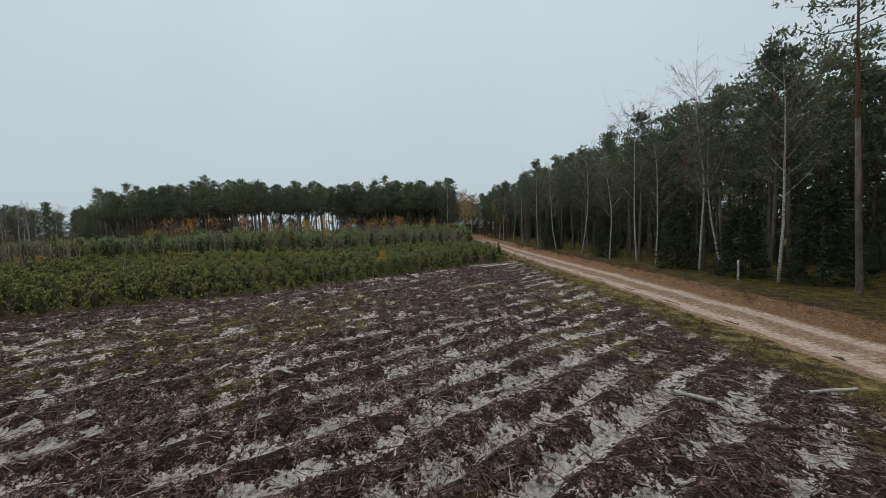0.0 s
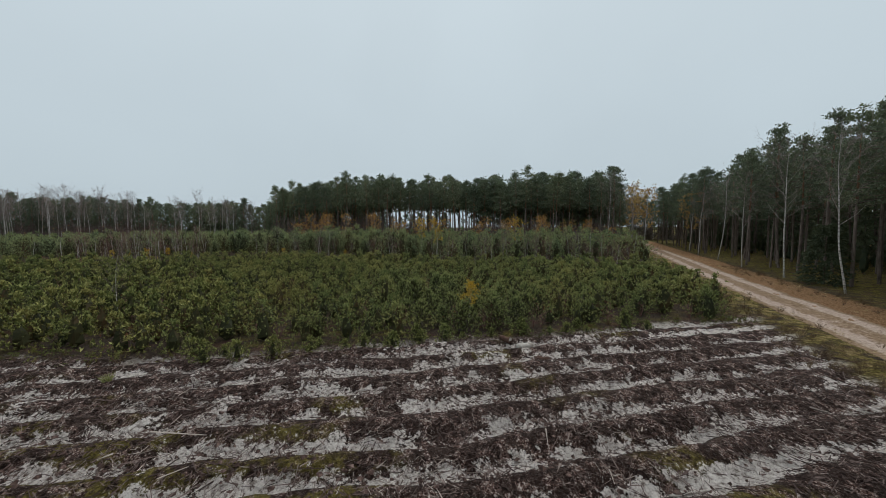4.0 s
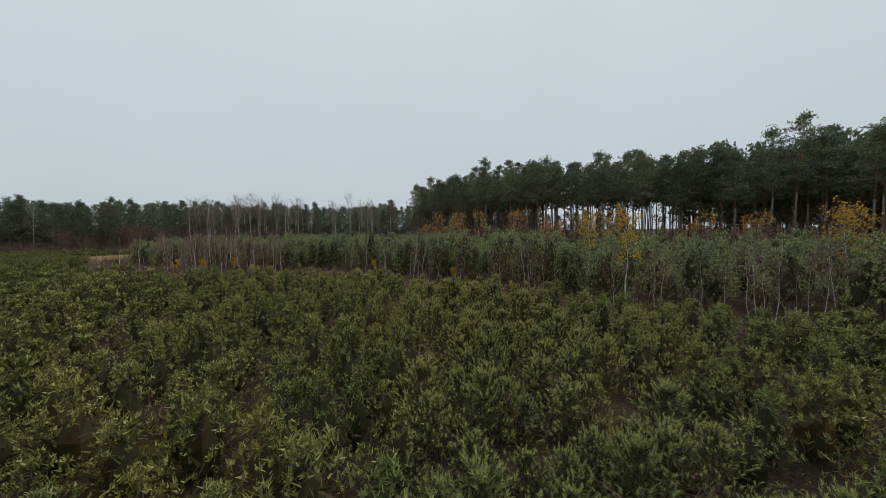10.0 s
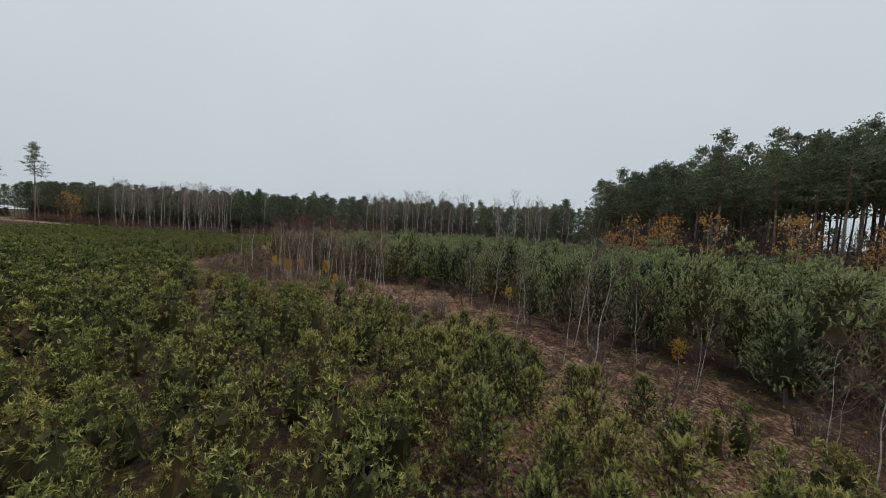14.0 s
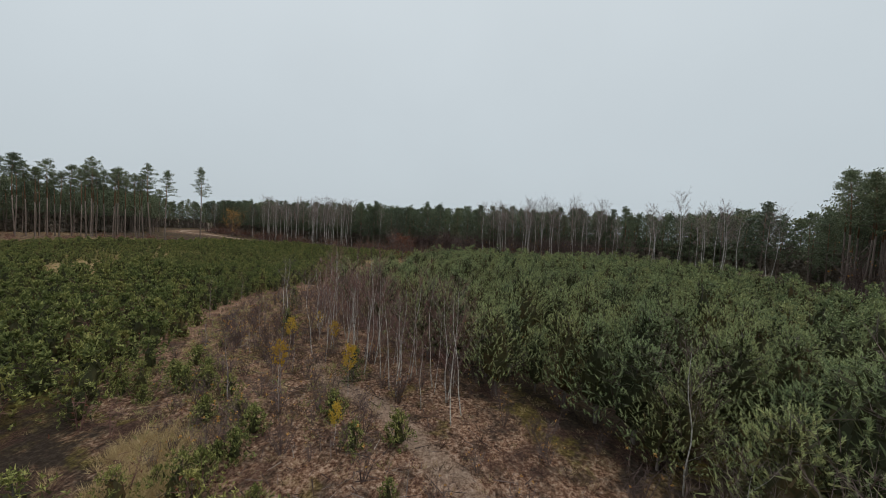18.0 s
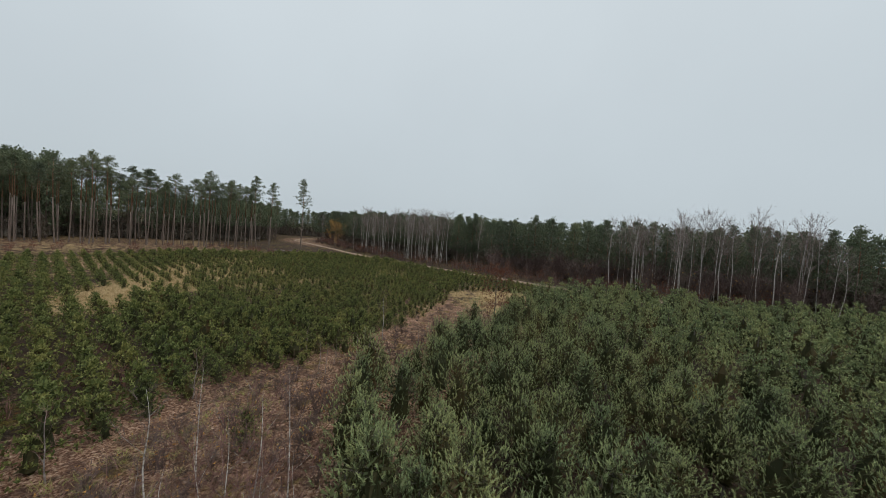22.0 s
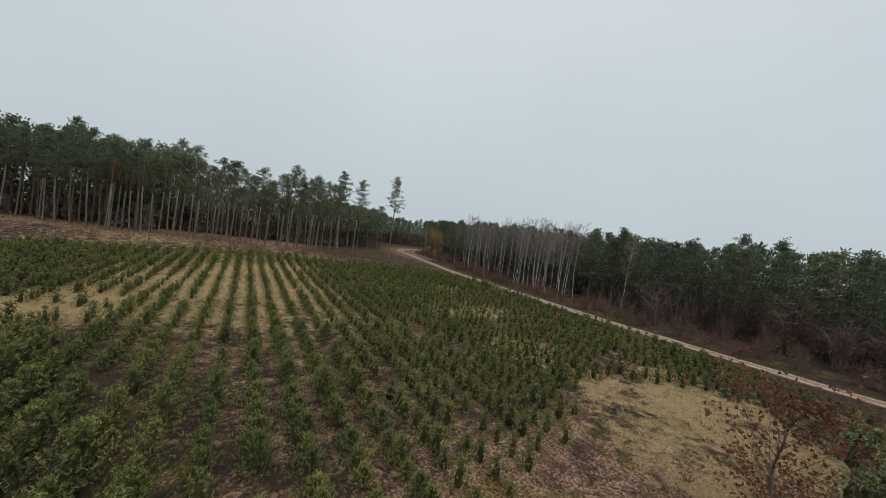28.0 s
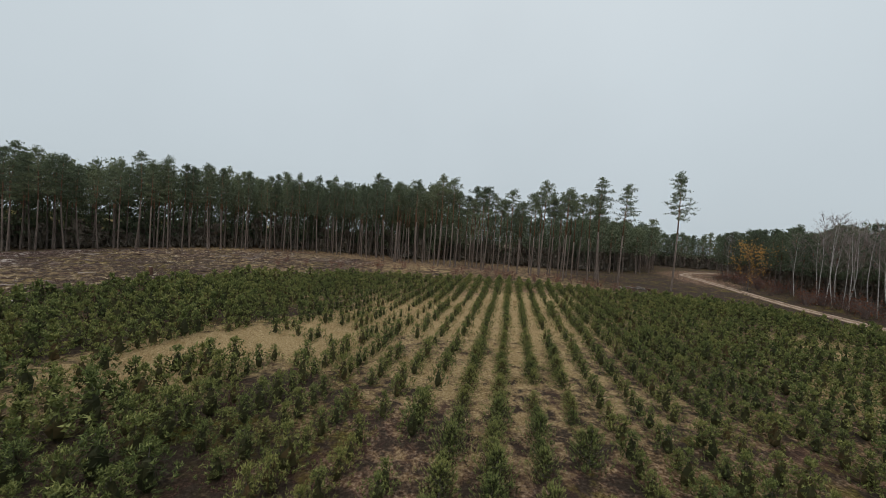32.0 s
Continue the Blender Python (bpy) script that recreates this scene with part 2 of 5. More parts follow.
def ground_material():
    m, n, l, b = material("forest_soil", 1.0)
    b.inputs["Specular IOR Level"].default_value = 0.1
    g = n.new("ShaderNodeNewGeometry")
    p = g.outputs["Position"]

    def zone(name):
        a = n.new("ShaderNodeAttribute")
        a.attribute_name = name
        return a.outputs["Fac"]

    fine = noise_node(n, l, p, 9.0, 6.0, 0.75)
    mid = noise_node(n, l, p, 1.6, 5.0, 0.65)
    broad = noise_node(n, l, p, 0.22, 4.0)
    grit = noise_node(n, l, p, 23.0, 4.0, 0.8)

    def ramp(v, stops):
        r = ramp_node(n, stops)
        l.new(v, r.inputs[0])
        return r.outputs[0]

    soil = ramp(fine, [(0.3, (0.024, 0.018, 0.014)), (0.5, (0.055, 0.040, 0.030)), (0.72, (0.12, 0.092, 0.066))])
    moss = ramp(fine, [(0.34, (0.034, 0.025, 0.009)), (0.5, (0.15, 0.121, 0.026)), (0.66, (0.34, 0.285, 0.06))])
    litter = ramp(fine, [(0.36, (0.046, 0.020, 0.014)), (0.45, (0.185, 0.094, 0.058)), (0.54, (0.43, 0.266, 0.178)), (0.66, (0.74, 0.56, 0.43))])
    straw = ramp(fine, [(0.33, (0.16, 0.10, 0.052)), (0.5, (0.39, 0.28, 0.14)), (0.68, (0.64, 0.50, 0.29))])
    leaf = ramp(fine, [(0.34, (0.085, 0.042, 0.02)), (0.5, (0.26, 0.145, 0.072)), (0.68, (0.46, 0.30, 0.17))])
    slash = ramp(math_node(n, l, "ADD", math_node(n, l, "MULTIPLY", grit, 0.65), math_node(n, l, "MULTIPLY", fine, 0.35)),
                 [(0.41, (0.010, 0.006, 0.005)), (0.465, (0.055, 0.030, 0.025)), (0.50, (0.15, 0.080, 0.063)), (0.535, (0.32, 0.23, 0.195)), (0.58, (0.66, 0.58, 0.53))])
    blotch = noise_node(n, l, p, 2.7, 5.0, 0.7)
    slash = mix_node(n, l, math_node(n, l, "MULTIPLY", step_node(n, l, blotch, 0.42, 0.52), 0.88), slash, ramp(fine, [(0.35, (0.008, 0.005, 0.004)), (0.6, (0.040, 0.023, 0.018)), (0.75, (0.10, 0.066, 0.052))]))
    sand = ramp(fine, [(0.36, (0.15, 0.115, 0.10)), (0.45, (0.50, 0.44, 0.40)), (0.56, (0.76, 0.70, 0.65)), (0.7, (0.88, 0.83, 0.78))])

    litter_sand = ramp(fine, [(0.3, (0.22, 0.145, 0.10)), (0.55, (0.43, 0.31, 0.23)), (0.75, (0.60, 0.47, 0.37))])
    clear = zone("clear")
    col = mix_node(n, l, math_node(n, l, "MULTIPLY", step_node(n, l, broad, 0.45, 0.65), math_node(n, l, "MULTIPLY", step_node(n, l, mid, 0.42, 0.6), 0.6)), soil, moss)
    col = mix_node(n, l, math_node(n, l, "MULTIPLY", zone("moss"), step_node(n, l, mid, 0.35, 0.6)), col, moss)
    worn = math_node(n, l, "ADD", zone("litter"), math_node(n, l, "MULTIPLY", math_node(n, l, "SUBTRACT", mid, 0.5), 1.1))
    col = mix_node(n, l, step_node(n, l, worn, 0.35, 0.7), col, litter)
    heath = ramp(grit, [(0.4, (0.024, 0.012, 0.010)), (0.52, (0.095, 0.048, 0.037)), (0.64, (0.26, 0.155, 0.115))])
    patch = noise_node(n, l, p, 0.75, 5.0, 0.7)
    col = mix_node(n, l, math_node(n, l, "MULTIPLY", step_node(n, l, patch, 0.52, 0.62), 0.65), col, heath)
    tuft = noise_node(n, l, p, 0.55, 4.0, 0.65)
    col = mix_node(n, l, math_node(n, l, "MULTIPLY", step_node(n, l, tuft, 0.57, 0.66), 0.6), col, moss)
    col = mix_node(n, l, step_node(n, l, math_node(n, l, "ADD", zone("leaf"), math_node(n, l, "SUBTRACT", mid, 0.5)), 0.35, 0.7), col, leaf)
    gr = math_node(n, l, "ADD", zone("grass"), math_node(n, l, "MULTIPLY", math_node(n, l, "SUBTRACT", mid, 0.5), 2.2))
    col = mix_node(n, l, step_node(n, l, gr, 0.22, 0.85), col, straw)
    # the ploughed clearing: dark slash, sand laid bare in the furrows, a little moss on the ridges
    mossy = math_node(n, l, "MULTIPLY", step_node(n, l, math_node(n, l, "ADD", broad, math_node(n, l, "MULTIPLY", zone("mossy"), 0.42)), 0.54, 0.66), step_node(n, l, mid, 0.43, 0.55))
    plough = mix_node(n, l, math_node(n, l, "MULTIPLY", mossy, 0.7), slash, moss)
    bare = math_node(n, l, "ADD", zone("furrow"), math_node(n, l, "MULTIPLY", math_node(n, l, "SUBTRACT", mid, 0.47), 2.9))
    bare = math_node(n, l, "ADD", bare, math_node(n, l, "MULTIPLY", math_node(n, l, "SUBTRACT", noise_node(n, l, p, 0.5, 3.0), 0.45), 1.5))
    bare = math_node(n, l, "ADD", bare, math_node(n, l, "MULTIPLY", math_node(n, l, "SUBTRACT", fine, 0.5), 1.3))
    bare = math_node(n, l, "ADD", bare, math_node(n, l, "MULTIPLY", math_node(n, l, "SUBTRACT", grit, 0.5), 0.7))
    plough = mix_node(n, l, step_node(n, l, bare, 0.60, 0.74), plough, sand)
    path = math_node(n, l, "ADD", zone("sandy"), math_node(n, l, "MULTIPLY", math_node(n, l, "SUBTRACT", fine, 0.5), 1.2))
    col = mix_node(n, l, math_node(n, l, "MULTIPLY", step_node(n, l, path, 0.3, 0.85), 0.85), col, litter_sand)
    col = mix_node(n, l, clear, col, plough)
    l.new(col, b.inputs["Base Color"])
    h = math_node(n, l, "ADD", math_node(n, l, "ADD", fine, math_node(n, l, "MULTIPLY", grit, 0.6)), math_node(n, l, "MULTIPLY", noise_node(n, l, p, 4.0, 3.0), 1.2))
    bp = n.new("ShaderNodeBump")
    bp.inputs["Strength"].default_value, bp.inputs["Distance"].default_value = 1.0, 0.13
    l.new(h, bp.inputs["Height"])
    l.new(bp.outputs[0], b.inputs["Normal"])
    return m


def road_material():
    m, n, l, b = material("sandy_track", 1.0)
    b.inputs["Specular IOR Level"].default_value = 0.1
    g = n.new("ShaderNodeNewGeometry")
    p = g.outputs["Position"]
    a = n.new("ShaderNodeAttribute")
    a.attribute_name = "rut"
    fine = noise_node(n, l, p, 7.0, 6.0, 0.7)
    mid = noise_node(n, l, p, 0.9, 4.0)
    s = ramp_node(n, [(0.32, (0.19, 0.135, 0.10)), (0.5, (0.37, 0.285, 0.23)), (0.72, (0.54, 0.44, 0.37))])
    l.new(fine, s.inputs[0])
    d = ramp_node(n, [(0.3, (0.10, 0.06, 0.036)), (0.55, (0.24, 0.165, 0.105)), (0.75, (0.38, 0.28, 0.19))])
    l.new(fine, d.inputs[0])
    f = math_node(n, l, "ADD", a.outputs["Fac"], math_node(n, l, "MULTIPLY", math_node(n, l, "SUBTRACT", mid, 0.5), 1.0))
    f = math_node(n, l, "ADD", f, math_node(n, l, "MULTIPLY", math_node(n, l, "SUBTRACT", fine, 0.5), 0.8))
    col = mix_node(n, l, step_node(n, l, f, 0.3, 0.7), d.outputs[0], s.outputs[0])
    l.new(col, b.inputs["Base Color"])
    bp = n.new("ShaderNodeBump")
    bp.inputs["Strength"].default_value, bp.inputs["Distance"].default_value = 0.7, 0.04
    l.new(fine, bp.inputs["Height"])
    l.new(bp.outputs[0], b.inputs["Normal"])
    return m


M_GROUND, M_ROAD = ground_material(), road_material()

# ---- plan ----
PLANTATION = [(9, 62), (9.5, 46), (7.5, 41), (3.5, 38.4), (0.5, 35.9), (-3.4, 33.3), (-7.2, 31.3), (-10.3, 29.0), (-13.5, 27.0), (-20, 23.6), (-51, -1.4), (-54, -9), (-60, -18), (-70, -25), (-96, -26), (-108, -21), (-118, -17),
              (-126, -12), (-125, 0), (-118, 18), (-111, 36), (-107, 44), (-99, 43), (-97, 36), (-91, 32.6), (-77, 33.4), (-68, 34), (-62, 31.7), (-54, 33.4), (-48, 36.5), (-43, 40), (-40.5, 45.5),
              (-37, 49.9), (-33.2, 52.2), (-29, 54.2), (-25, 55.8), (-21.5, 57.1), (-16, 58.0), (-8, 60.8), (3, 61.5)]
THICKET = [(8, 64), (-2, 66), (-8, 63.5), (-16, 60.2), (-22, 60.2), (-26, 60.4), (-29, 59.4), (-32, 57.9), (-36, 55.9), (-39, 55.2), (-42, 55), (-44.2, 53.8), (-46.2, 51.6), (-48.2, 48.8), (-50.4, 46.9), (-53, 44.8),
           (-55.6, 42.6), (-58.6, 39.6), (-61.0, 37.9), (-64, 37.5), (-67, 37.9), (-70, 38.6), (-75, 38.2), (-79, 39.6), (-84, 41.4), (-88, 40.8), (-93, 40.6), (-97, 41.6), (-103, 46),
           (-107, 56), (-106, 84), (-85, 86), (-60, 78), (-44, 75), (-30, 84), (-10, 88), (8, 90)]
CLEARING = [(9.8, -45), (9.6, 20), (9.2, 42), (7.5, 40.6), (3.5, 38.0), (0.5, 35.4), (-3.4, 32.7), (-7.2, 30.7), (-10.3, 28.4), (-13.5, 26.5), (-20, 23.2), (-51, -1.8), (-54, -9.4), (-60, -18.4), (-70, -25.5), (-76, -42), (-65, -54), (-53, -56), (-34, -49), (-16, -36), (10, -34)]
ROAD_1 = [(12.4, -60), (13.0, 0), (13.1, 20), (12.8, 34), (12.5, 50), (12.9, 70), (13.3, 95), (14.0, 130), (14.2, 146)]
ROAD_2 = [(-112.5, 110), (-112.6, 60), (-113.5, 48), (-116.6, 36), (-120.8, 22), (-125.8, 9), (-131, -4), (-138, -22), (-145.5, -41), (-153.5, -56), (-165, -66), (-180, -72)]


def inside(px, py, poly):
    px, py = np.asarray(px, float), np.asarray(py, float)
    hit = np.zeros(px.shape, bool)
    for (x0, y0), (x1, y1) in zip(poly, poly[1:] + poly[:1]):
        if y0 == y1:
            continue
        cross = ((y0 > py) != (y1 > py)) & (px < (x1 - x0) * (py - y0) / (y1 - y0) + x0)
        hit ^= cross
    return hit


def far_from(px, py, line, closed=True):
    best = np.full(np.shape(px), 1e9)
    ends = line[1:] + line[:1] if closed else line[1:]
    for (x0, y0), (x1, y1) in zip(line, ends):
        dx, dy = x1 - x0, y1 - y0
        t = np.clip(((px - x0) * dx + (py - y0) * dy) / (dx * dx + dy * dy + 1e-9), 0, 1)
        best = np.minimum(best, np.hypot(px - x0 - t * dx, py - y0 - t * dy))
    return best


def depth_in(px, py, poly):
    d = far_from(px, py, poly)
    return np.where(inside(px, py, poly), d, -d)


def smooth(a, b, x):
    t = np.clip((x - a) / (b - a), 0, 1)
    return t * t * (3 - 2 * t)


def wave(x, y, s=1.0, k=0.0):
    """A cheap rolling noise from -1 to 1."""
    return (np.sin(x * 0.71 * s + k + 1.3 * np.sin(y * 0.43 * s + k)) + np.sin(y * 0.83 * s - 2 * k + 1.7 * np.sin(x * 0.37 * s))
            + np.sin((x + y) * 1.57 * s + 3 * k) * 0.6 + np.sin((x - 1.4 * y) * 2.3 * s + k) * 0.5) / 3.1


F_DIR = np.array((0.84, 0.543))      # along the furrows of the clearing
R_DIR = np.array((0.326, 0.945))     # along the planted rows


def land(x, y):
    x, y = np.asarray(x, float), np.asarray(y, float)
    return 0.9 * smooth(-12, -50, x) + 0.9 * smooth(-12, -45, y) * smooth(0, -30, x) + 0.05 * wave(x, y, 0.3)


def furrow_of(x, y):
    across = -F_DIR[1] * x + F_DIR[0] * y + 0.30 * wave(x, y, 0.5, 1.0) + 0.10 * wave(x, y, 2.2, 3.0)
    return 0.5 + 0.5 * np.sin(across * 2 * math.pi / 1.36)


def height(x, y):
    x, y = np.asarray(x, float), np.asarray(y, float)
    c = smooth(-0.6, 0.8, depth_in(x, y, CLEARING))
    f = furrow_of(x, y)
    rough = 0.06 * wave(x, y, 2.3, 2.0) + 0.05 * wave(x, y, 6.0, 4.0) + 0.02 * wave(x, y, 13.0, 1.0)
    fade = 1 - 0.75 * smooth(2.5, 8, x)
    return land(x, y) + c * (0.36 * (f ** 0.7 - 0.65) * fade + rough) + (1 - c) * 0.025 * wave(x, y, 2.0)


# ---- mesh tools ----
class Geo:
    """Triangles with a material number each."""

    def __init__(self):
        self.v, self.f, self.m, self.n = [], [], [], 0

    def add(self, v, f, mat=0):
        v, f = np.asarray(v, float).reshape(-1, 3), np.asarray(f, int).reshape(-1, 3)
        self.v.append(v)
        self.f.append(f + self.n)
        self.m.append(np.broadcast_to(np.asarray(mat, int), len(f)))
        self.n += len(v)
        return self

    def get(self):
        return np.concatenate(self.v), np.concatenate(self.f), np.concatenate(self.m)


def mesh_from(name, v, f, m, mats, soft=False):
    me = bpy.data.meshes.new(name)
    me.vertices.add(len(v))
    me.vertices.foreach_set("co", np.ascontiguousarray(v, np.float32).ravel())
    me.loops.add(len(f) * 3)
    me.loops.foreach_set("vertex_index", np.ascontiguousarray(f, np.int32).ravel())
    me.polygons.add(len(f))
    me.polygons.foreach_set("loop_start", np.arange(0, len(f) * 3, 3, dtype=np.int32))
    for one in mats:
        me.materials.append(one)
    me.polygons.foreach_set("material_index", np.ascontiguousarray(m, np.int32))
    me.polygons.foreach_set("use_smooth", np.full(len(f), soft))
    me.update(calc_edges=True)
    return me


def set_tint(me, values):
    """One tone for each plant: stored on its points."""
    at = me.attributes.new("tint", "FLOAT", "POINT")
    at.data.foreach_set("value", np.ascontiguousarray(values, np.float32))


TINTS = np.random.default_rng(3)


def part(name, geo, mats, parent, label="", soft=False):
    me = mesh_from(name, *geo.get(), mats, soft)
    set_tint(me, np.full(len(me.vertices), TINTS.uniform()))
    ob = new(name, me)
    ob.parent = parent
    return tagged(ob, label)


def axes_of(d):
    d = d / np.maximum(np.linalg.norm(d, axis=-1, keepdims=True), 1e-9)
    a = np.where(np.abs(d[..., 2:3]) < 0.9, np.array((0, 0, 1.0)), np.array((1.0, 0, 0)))
    u = np.cross(d, a)
    u /= np.maximum(np.linalg.norm(u, axis=-1, keepdims=True), 1e-9)
    return d, u, np.cross(d, u)


def tube(geo, pts, radii, sides=5, mat=0):
    pts = np.asarray(pts, float)
    d = np.gradient(pts, axis=0)
    d, u, w = axes_of(d)
    a = np.arange(sides) * 2 * math.pi / sides
    ring = pts[:, None] + np.asarray(radii)[:, None, None] * (np.cos(a)[None, :, None] * u[:, None] + np.sin(a)[None, :, None] * w[:, None])
    k = len(pts)
    i = np.arange(k - 1)[:, None] * sides
    j = np.arange(sides)[None]
    p, q = i + j, i + (j + 1) % sides
    f = np.concatenate([np.stack([p, q, q + sides], -1).reshape(-1, 3), np.stack([p, q + sides, p + sides], -1).reshape(-1, 3)])
    v = ring.reshape(-1, 3)
    caps = [(0, s + 1, s) for s in range(1, sides - 1)] + [((k - 1) * sides, (k - 1) * sides + s, (k - 1) * sides + s + 1) for s in range(1, sides - 1)]
    geo.add(v, np.concatenate([f, np.array(caps).reshape(-1, 3)]), mat)


def slivers(geo, a, b, width, rng, mat=0):
    """Long thin triangles from a to b."""
    a, b = np.asarray(a, float), np.asarray(b, float)
    d, u, w = axes_of(b - a)
    t = rng.uniform(0, math.pi, len(a))[:, None]
    s = (np.cos(t) * u + np.sin(t) * w) * np.reshape(width, (-1, 1))
    v = np.stack([a - s, a + s, b], 1).reshape(-1, 3)
    geo.add(v, np.arange(len(v)).reshape(-1, 3), mat)


def tufts(geo, p, d, long, needle, n, rng, mat=0, wide=0.16, flare=0.8, tip_mat=None, tip_from=0.6, foot=0.0):
    """Bottle-brush shoots: n pointed blades set round each axis, from foot (a share of its length) to its end."""
    k = len(p)
    d, u, w = axes_of(np.asarray(d, float))
    long, needle = np.broadcast_to(long, k), np.broadcast_to(needle, k)
    a = (rng.uniform(0, 6.283, (k, 1)) + np.arange(n) * 2.4)[..., None]
    s = ((np.arange(n) + rng.uniform(0, 1, (k, n))) / n)[..., None]
    rad = np.cos(a) * u[:, None] + np.sin(a) * w[:, None]
    base = np.asarray(p)[:, None] + d[:, None] * long[:, None, None] * (foot + (1 - foot) * s)
    tip = base + (rad * flare * (1.1 - 0.5 * s) + d[:, None] * (0.45 + 0.5 * s)) * needle[:, None, None] * rng.uniform(0.75, 1.2, (k, n, 1))
    side = np.cross(d[:, None], rad) * needle[:, None, None] * wide
    v = np.stack([base - side, base + side, tip], 2).reshape(-1, 3)
    if tip_mat is not None:
        mat = np.where(s[..., 0] > tip_from, tip_mat, mat).ravel()
    geo.add(v, np.arange(len(v)).reshape(-1, 3), mat)


def fluff(geo, centres, size, n, long, width, lift, rng, mat=0):
    """Needle plates: n short blades strewn through each flat cloud."""
    k = len(centres)
    base = np.asarray(centres)[:, None] + np.clip(rng.normal(0, 0.5, (k, n, 3)), -1.1, 1.1) * size
    way = rng.normal(0, 1, (k, n, 3)) + (0, 0, lift)
    d, u, w = axes_of(way)
    a = rng.uniform(0, 6.28, (k, n, 1))
    s = (np.cos(a) * u + np.sin(a) * w) * width * rng.uniform(0.7, 1.3, (k, n, 1))
    tip = base + d * long * rng.uniform(0.6, 1.2, (k, n, 1))
    v = np.stack([base - s, base + s, tip], 2).reshape(-1, 3)
    geo.add(v, np.arange(len(v)).reshape(-1, 3), mat)


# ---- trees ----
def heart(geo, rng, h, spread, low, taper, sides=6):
    """A ragged core added round the stem of a small conifer, hidden by the shoots: dense old needles, coloured dark for
    the shade inside.
    """
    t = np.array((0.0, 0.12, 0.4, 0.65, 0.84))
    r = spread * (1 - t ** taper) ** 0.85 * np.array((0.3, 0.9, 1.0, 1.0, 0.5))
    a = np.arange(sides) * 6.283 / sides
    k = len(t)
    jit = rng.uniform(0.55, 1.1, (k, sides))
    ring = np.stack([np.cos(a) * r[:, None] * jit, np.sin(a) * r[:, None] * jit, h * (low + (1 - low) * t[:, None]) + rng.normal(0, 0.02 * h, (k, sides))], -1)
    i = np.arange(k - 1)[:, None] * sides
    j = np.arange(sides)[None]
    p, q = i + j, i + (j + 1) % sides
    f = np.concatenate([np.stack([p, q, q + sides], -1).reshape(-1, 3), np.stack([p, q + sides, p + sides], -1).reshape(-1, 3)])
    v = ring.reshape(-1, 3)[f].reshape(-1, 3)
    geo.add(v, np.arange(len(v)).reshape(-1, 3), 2)


